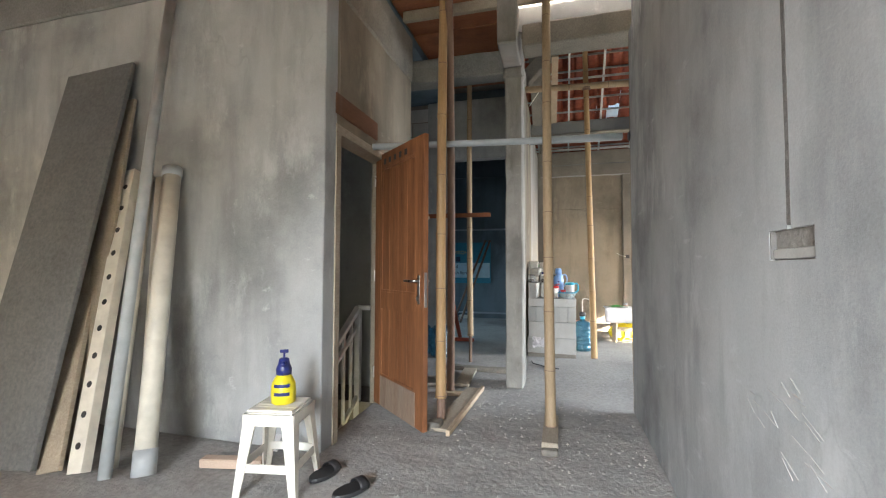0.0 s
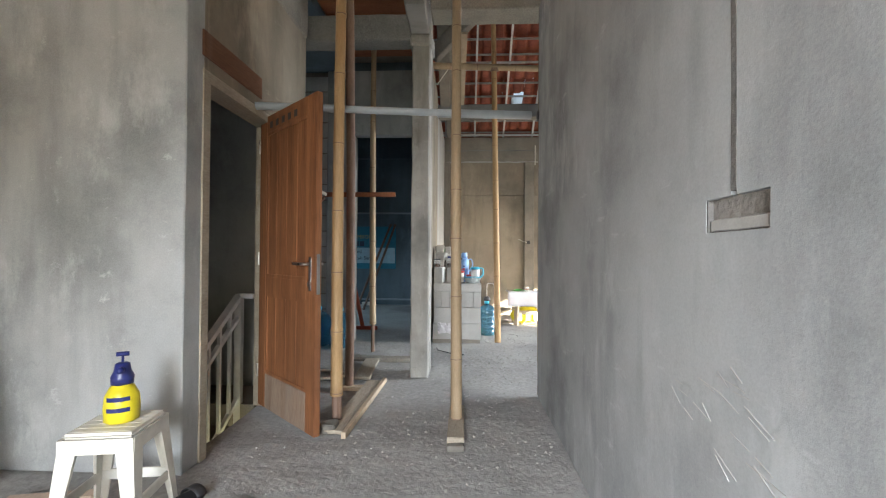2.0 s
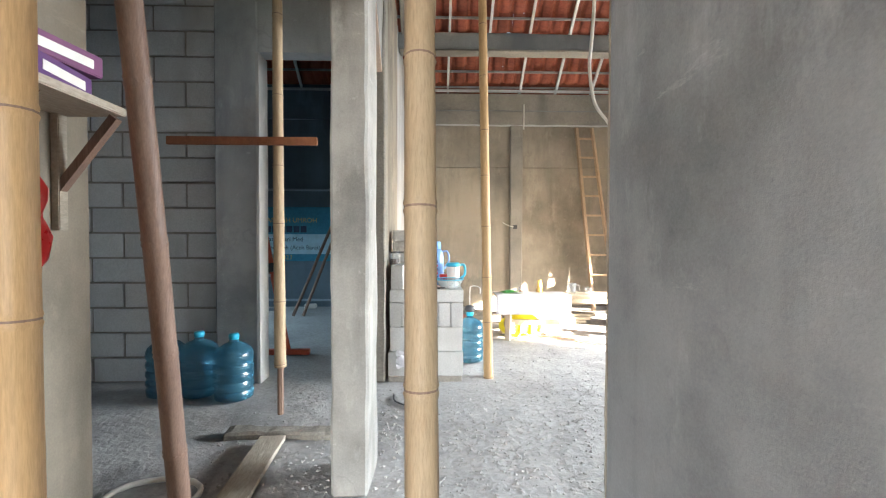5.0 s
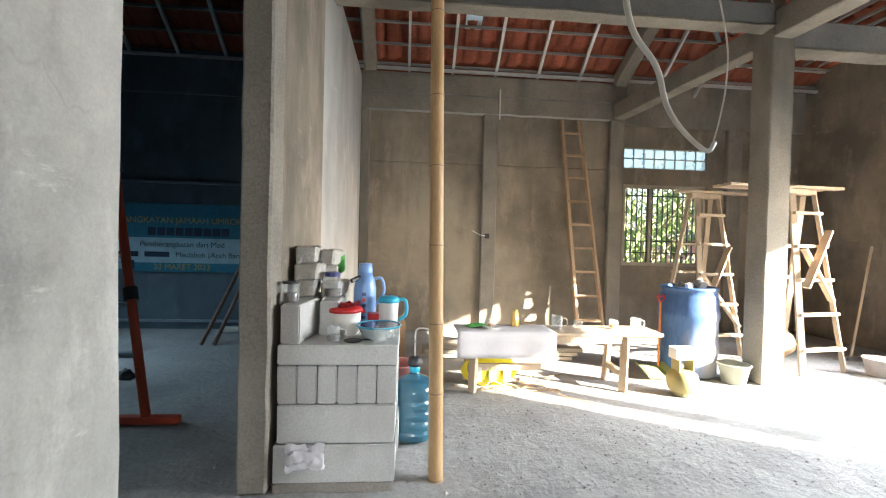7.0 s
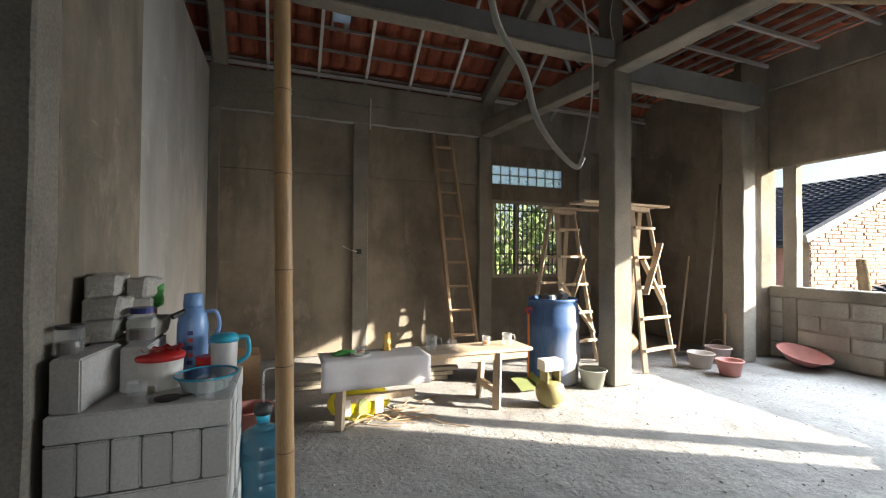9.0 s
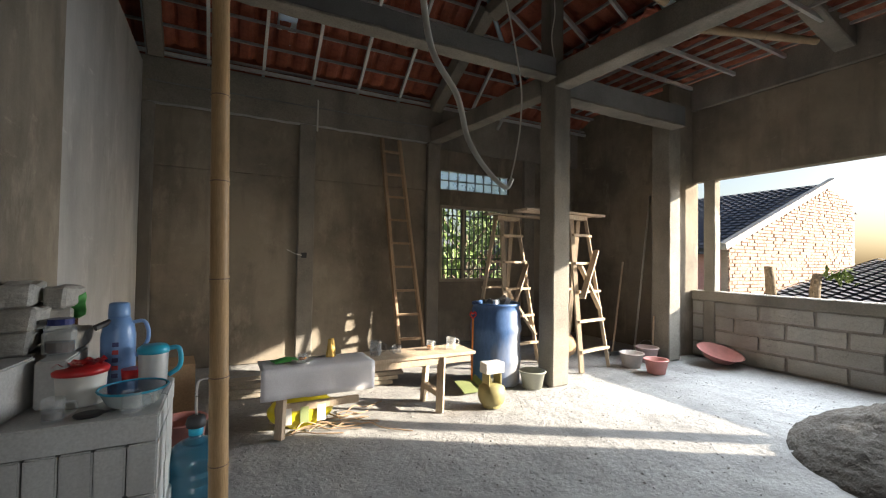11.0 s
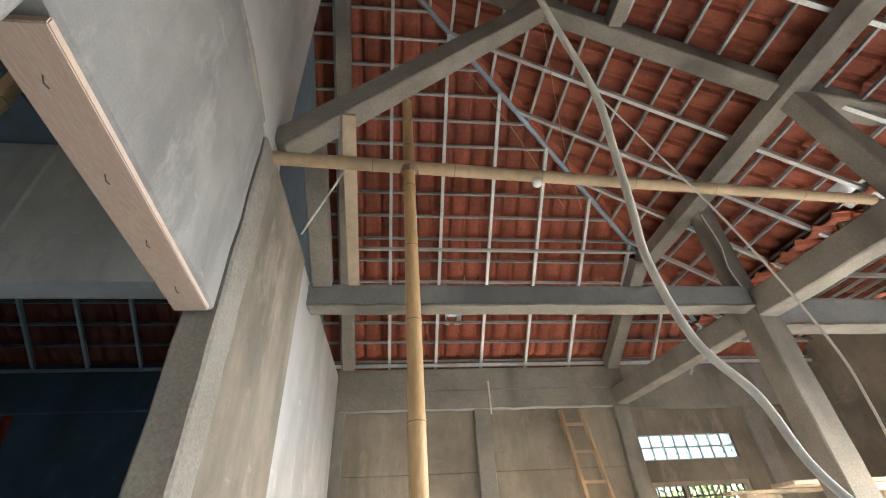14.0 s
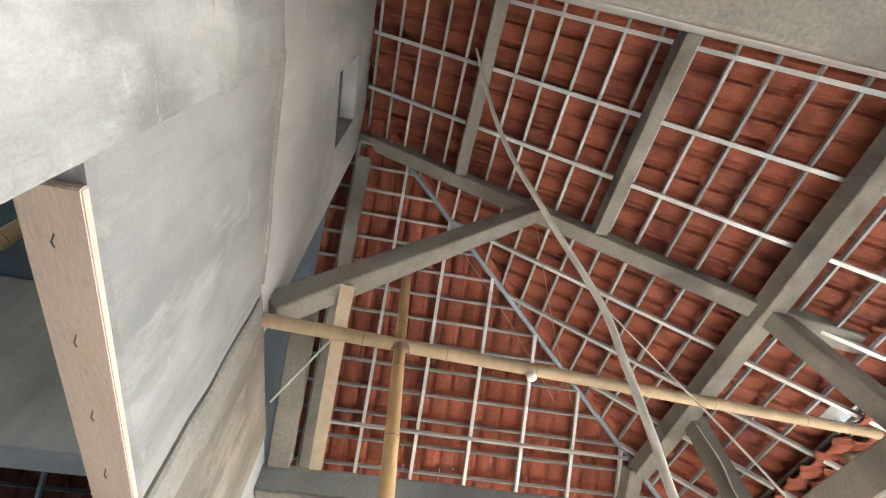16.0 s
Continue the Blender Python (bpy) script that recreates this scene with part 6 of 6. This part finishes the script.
# ---- outside ----
def tree(x, y, base, height, spread, leaves, label, seed):
    rnd = random.Random(seed)
    e = thing("tree", x, y, base, label, "tree", "trees outside")
    bm = tube(smooth_path([(0, 0, 0), (0.15, 0.05, height * 0.3), (-0.1, 0.1, height * 0.55), (0.1, 0, height * 0.8)]), [0.17 - 0.13 * i / 18 for i in range(19)], 10)
    tips = []
    for k in range(11):
        a = rnd.uniform(0, 6.28)
        z = height * rnd.uniform(0.4, 0.78)
        p = Vector((math.cos(a) * spread * rnd.uniform(0.5, 0.95), math.sin(a) * spread * rnd.uniform(0.5, 0.95), z + height * rnd.uniform(0.05, 0.25)))
        tube(smooth_path([(0, 0.05, z * 0.9), p * 0.5 + Vector((0, 0, z * 0.45)), p], 4), [0.05 - 0.038 * i / 8 for i in range(9)], 7, bm)
        tips.append(p)
        tips.append(p * 0.65 + Vector((0, 0, z * 0.35)))
    part("trunk", bm, BARK, e, "", True)
    lb = bmesh.new()
    for i in range(leaves):
        c = rnd.choice(tips) + Vector((rnd.gauss(0, 0.3), rnd.gauss(0, 0.3), rnd.gauss(0, 0.26))) * spread * 0.45
        m = Matrix.Translation(c) @ Euler((rnd.uniform(0, 6), rnd.uniform(0, 6), rnd.uniform(0, 6))).to_matrix().to_4x4()
        s = rnd.uniform(0.06, 0.13)
        vs = [lb.verts.new(m @ Vector(q)) for q in ((-s, 0, 0), (-s * 0.3, s * 0.42, s * 0.12), (s * 0.5, s * 0.36, s * 0.1), (s * 1.1, 0, 0), (s * 0.5, -s * 0.36, s * 0.1), (-s * 0.3, -s * 0.42, s * 0.12))]
        lb.faces.new((vs[0], vs[1], vs[2], vs[3]))
        lb.faces.new((vs[0], vs[3], vs[4], vs[5]))
    part("crown", lb, LEAF, e)
    return e


tree(4.9, 14.2, -3.4, 6.6, 2.3, 800, "leafy green tree outside the window", 21)
tree(7.6, 15.6, -3.4, 6.9, 2.4, 1300, "leafy green tree outside the window", 22)
tree(3.0, 17.5, -3.4, 7.2, 2.6, 1000, "leafy green tree outside the window", 23)
tree(10.5, 21.0, -3.4, 7.4, 3.0, 3000, "leafy green tree behind the houses", 24)
fh = thing("far_house", 6.5, 24.0, -3.4, "pale house wall beyond the trees", "house")
part("wall", box(-6, 6, 0, 5, 0, 4.6), PINK_WALL, fh)
part("roof", bar((0, -0.5, 4.6), (0, 2.5, 6.2), 12.6, 0.15), TILE_DARK, fh)
for k in range(3):
    part("window", box(-4 + 3.5 * k, -3 + 3.5 * k, -0.05, 0.02, 2.3, 3.5), BLACK, fh)

# neighbouring house with a raw brick gable
nh = thing("brick_house", 11.4, 9.7, -3.4, "neighbouring house with a raw brick gable and dark tile roof", "house")
g = bmesh.new()
prof = [(0, 0), (6.7, 0), (6.7, 6.65), (5.1, 7.05), (0, 5.16)]
f0 = [g.verts.new((x, 0, z)) for x, z in prof]
f1 = [g.verts.new((x, 0.15, z)) for x, z in prof]
g.faces.new(f0)
g.faces.new(f1[::-1])
for k in range(5):
    g.faces.new((f0[k], f1[k], f1[(k + 1) % 5], f0[(k + 1) % 5]))
part("gable_wall", g, HOUSE_MORTAR, nh, "pale brick gable with raked joints")
part("side_wall", box(0, 0.15, 0.15, 11, 0, 5.1), PINK_WALL, nh, "pink painted side wall")
part("door", box(-0.03, 0.0, 2.0, 2.6, 3.3, 4.4), PLASTER_SHADE, nh)
for k in range(2):
    part("vent", box(-0.02, 0.0, 2.0 + 0.35 * k, 2.15 + 0.35 * k, 4.6, 4.9), BLACK, nh)
part("verge", bar((-0.35, -0.08, 5.14), (5.1, -0.08, 7.2), 0.16, 0.16), PLASTER_WHITE, nh, "pale cement verge")
roof_b = bmesh.new()
for r in range(22):
    for c in range(46):
        a, b = r / 22, (r + 1.15) / 22
        y0 = 0.05 + 0.24 * c
        p = [Vector((-0.4 + 5.5 * t, y, 5.05 + 2.05 * t + 0.03 * lift)) for t, y, lift in ((a, y0, 1.6), (a, y0 + 0.12, 2.6), (a, y0 + 0.235, 1.6), (b, y0 + 0.235, 0.2), (b, y0 + 0.12, 1.2), (b, y0, 0.2))]
        v = [roof_b.verts.new(q) for q in p]
        roof_b.faces.new((v[0], v[1], v[4], v[5]))
        roof_b.faces.new((v[1], v[2], v[3], v[4]))
part("roof_slope", roof_b, TILE_DARK, nh, "dark weathered tile slope")
part("roof_deck", bar((-0.42, 5.6, 4.98), (5.1, 5.6, 7.04), 11, 0.04), TILE_DARK, nh)
part("roof_back", bar((5.1, 5.6, 7.1), (7.2, 5.6, 6.4), 11, 0.08), TILE_DARK, nh)
br = bmesh.new()
brick_rnd = random.Random(9)
for r in range(36):
    z = 4.0 + 0.085 * r
    xl = max(0.0, (z + 0.08 - 5.16) / (7.05 - 5.16) * 5.1)
    xr = 6.7 if z < 6.6 else 6.7 - (z + 0.08 - 6.65) / 0.4 * 1.6
    x = xl + 0.02 - (0.11 if r % 2 else 0)
    while x + 0.22 < xr:
        x0 = max(x, xl + 0.02)
        d = brick_rnd.uniform(-0.012, 0.012)
        add_box(br, x0, x + 0.205, -0.03 + d, 0.0, z, z + 0.066)
        x += 0.22
tagged(part("bricks", br, HOUSE_BRICK, nh, "pale weathered bricks"), "", "", "", "stuff")
lr = thing("low_house", 8.3, 3.0, -3.4, "low neighbouring house with a dark tile roof", "house")
part("walls", box(0.4, 6.5, 0.2, 4.6, 0, 4.0), PLASTER, lr)
part("roof_deck", bar((0, 2.5, 3.9), (6.5, 2.5, 4.85), 5.4, 0.05), TILE_DARK, lr)
rb2 = bmesh.new()
for r in range(28):
    for c in range(24):
        a, b = r / 28, (r + 1.15) / 28
        y0 = -0.2 + 0.225 * c
        p = [Vector((6.5 * t, y, 3.93 + 0.95 * t + 0.028 * lift)) for t, y, lift in ((a, y0, 1.6), (a, y0 + 0.11, 2.7), (a, y0 + 0.22, 1.6), (b, y0 + 0.22, 0.2), (b, y0 + 0.11, 1.3), (b, y0, 0.2))]
        v = [rb2.verts.new(q) for q in p]
        rb2.faces.new((v[0], v[1], v[4], v[5]))
        rb2.faces.new((v[1], v[2], v[3], v[4]))
part("roof_slope", rb2, TILE_DARK, lr, "dark glazed tile slope")
part("vent_pipe", tube([(4.6, 4.0, 4.5), (4.6, 4.0, 5.0)], 0.04, 10), PVC_WHITE, lr)
for x, y, h, dx in ((7.95, 7.15, 4.72, -0.12), (8.05, 6.72, 4.62, 0.15)):
    e = thing("cut_trunk", x, y, -3.4, "pollarded trunk standing by the parapet", "trunk", "cut trunks")
    part("trunk", tube(smooth_path([(0, 0, 0), (0.02, 0, h * 0.7), (dx * 0.4, 0, h * 0.92), (dx, 0, h)]), [0.09 - 0.002 * i for i in range(19)], 10), BARK, e, "", True)
    if dx > 0:
        lb = bmesh.new()
        rr = random.Random(3)
        for i in range(26):
            m = Matrix.Translation((0.25 + rr.gauss(0, 0.06), -0.22 + rr.gauss(0, 0.1), h - 0.02 + rr.gauss(0, 0.06))) @ Euler((rr.uniform(0, 6), rr.uniform(0, 6), rr.uniform(0, 6))).to_matrix().to_4x4()
            vs = [lb.verts.new(m @ Vector(q)) for q in ((-0.06, 0, 0), (0, 0.03, 0.01), (0.08, 0, 0), (0, -0.03, 0.01))]
            lb.faces.new(vs)
        part("sprout", lb, LEAF, e, "fresh green leaves")

# ---- pieces of walls, last ----
block_rnd = random.Random(2)


def block_course(parent, axis, plane0, plane1, a0, a1, z0, rows, h, length, mat, gap=0.015, ragged=0.004):
    for r in range(rows):
        z = z0 + h * r
        a = a0 - (length * 0.5 if r % 2 else 0)
        while a < a1 - 0.03:
            b0, b1 = max(a, a0), min(a + length - gap, a1)
            if b1 - b0 > 0.05:
                bm = box(plane0, plane1, b0, b1, z + gap * 0.5, z + h - gap * 0.5, 0.004) if axis == 'y' else box(b0, b1, plane0, plane1, z + gap * 0.5, z + h - gap * 0.5, 0.004)
                s = block_rnd.uniform(0, 50)
                for v in bm.verts:
                    v.co += noise.noise_vector(v.co * 12 + Vector((s, 0, 0))) * ragged
                part("block", bm, mat, parent)
            a += length


for y0, y1 in ((3.81, 3.99), (4.18, 7.42), (7.6, 7.75)):
    block_course(pp, 'y', 7.002, 7.14, y0, y1, 0.01, 4, 0.2, 0.6, BLOCK_TAN, 0.03, 0.007)
block_course(bw, 'x', 5.775, 5.8, -2.9, -1.42, 0.0, 17, 0.2, 0.5, BLOCK, 0.018, 0.004)
for z0, z1 in ((0.0, 0.52), (0.523, 1.02), (1.022, 1.30), (1.303, 1.62), (1.622, 2.2), (2.203, 3.45)):
    part("render_coat", worn(0.924, 0.95, 0.515, 0.884, z0, z1, 0.035, 0.0035, 0.003), PIER_COAT, stub, "pale rough render, cracked at the joints")

# crumbs and clods on the floor
clods = bmesh.new()
cr_ = random.Random(17)
for i in range(2600):
    if i % 3 == 0:
        x, y = cr_.uniform(-1.0, 0.9), cr_.uniform(1.0, 5.6)
    else:
        x, y = cr_.uniform(0.2, 5.9), cr_.uniform(4.2, 9.2)
    if x > 4.0 and y < 5.7:
        continue
    s = cr_.choice((0.002, 0.003, 0.004, 0.005, 0.008))
    z = floor_height(x, y)
    q = [clods.verts.new((x + s * cr_.uniform(0.6, 1.4) * math.cos(k * 2.09), y + s * cr_.uniform(0.6, 1.4) * math.sin(k * 2.09), z - 0.001)) for k in range(3)]
    t = clods.verts.new((x, y, z + s * cr_.uniform(0.6, 1.1)))
    for k in range(3):
        clods.faces.new((q[k], q[(k + 1) % 3], t))
tagged(finish("floor_crumbs", clods, FLOOR_MAT), "crumbs of dry cement scattered on the floor", "rubble", "", "stuff")

gravel = bmesh.new()
gv = random.Random(41)
for i in range(9000):
    if i % 4 == 0:
        x, y = gv.uniform(-0.9, 0.9), gv.uniform(2.6, 5.6)
    elif i % 4 == 1:
        x, y = gv.uniform(0.05, 6.3), gv.uniform(4.2, 9.0)
    else:
        x, y = gv.gauss(0.7, 0.8), gv.gauss(4.6, 0.8)
    if noise.noise(Vector((x * 1.7, y * 1.7, 9))) + gv.uniform(-0.3, 0.5) < 0 or (y < 3.6 and gv.random() < 0.8) or (x > 0.9 and y < 3.9) or y < 2.6 or x < -0.95:
        continue
    s = gv.choice((0.003, 0.004, 0.005, 0.006, 0.007, 0.009, 0.012))
    z = floor_height(x, y)
    a = gv.uniform(0, 6)
    q = [gravel.verts.new((x + s * gv.uniform(0.6, 1.3) * math.cos(a + k * 1.571), y + s * gv.uniform(0.6, 1.3) * math.sin(a + k * 1.571), z + s * gv.uniform(0.1, 0.4))) for k in range(4)]
    t = gravel.verts.new((x + s * gv.uniform(-0.4, 0.4), y + s * gv.uniform(-0.4, 0.4), z + s * gv.uniform(0.7, 1.0)))
    b = gravel.verts.new((x, y, z - 0.003))
    for k in range(4):
        gravel.faces.new((q[k], q[(k + 1) % 4], t))
        gravel.faces.new((q[(k + 1) % 4], q[k], b))
tagged(finish("floor_gravel", gravel, GRAVEL), "pale gravel and cement chips strewn on the floor", "gravel", "", "stuff")
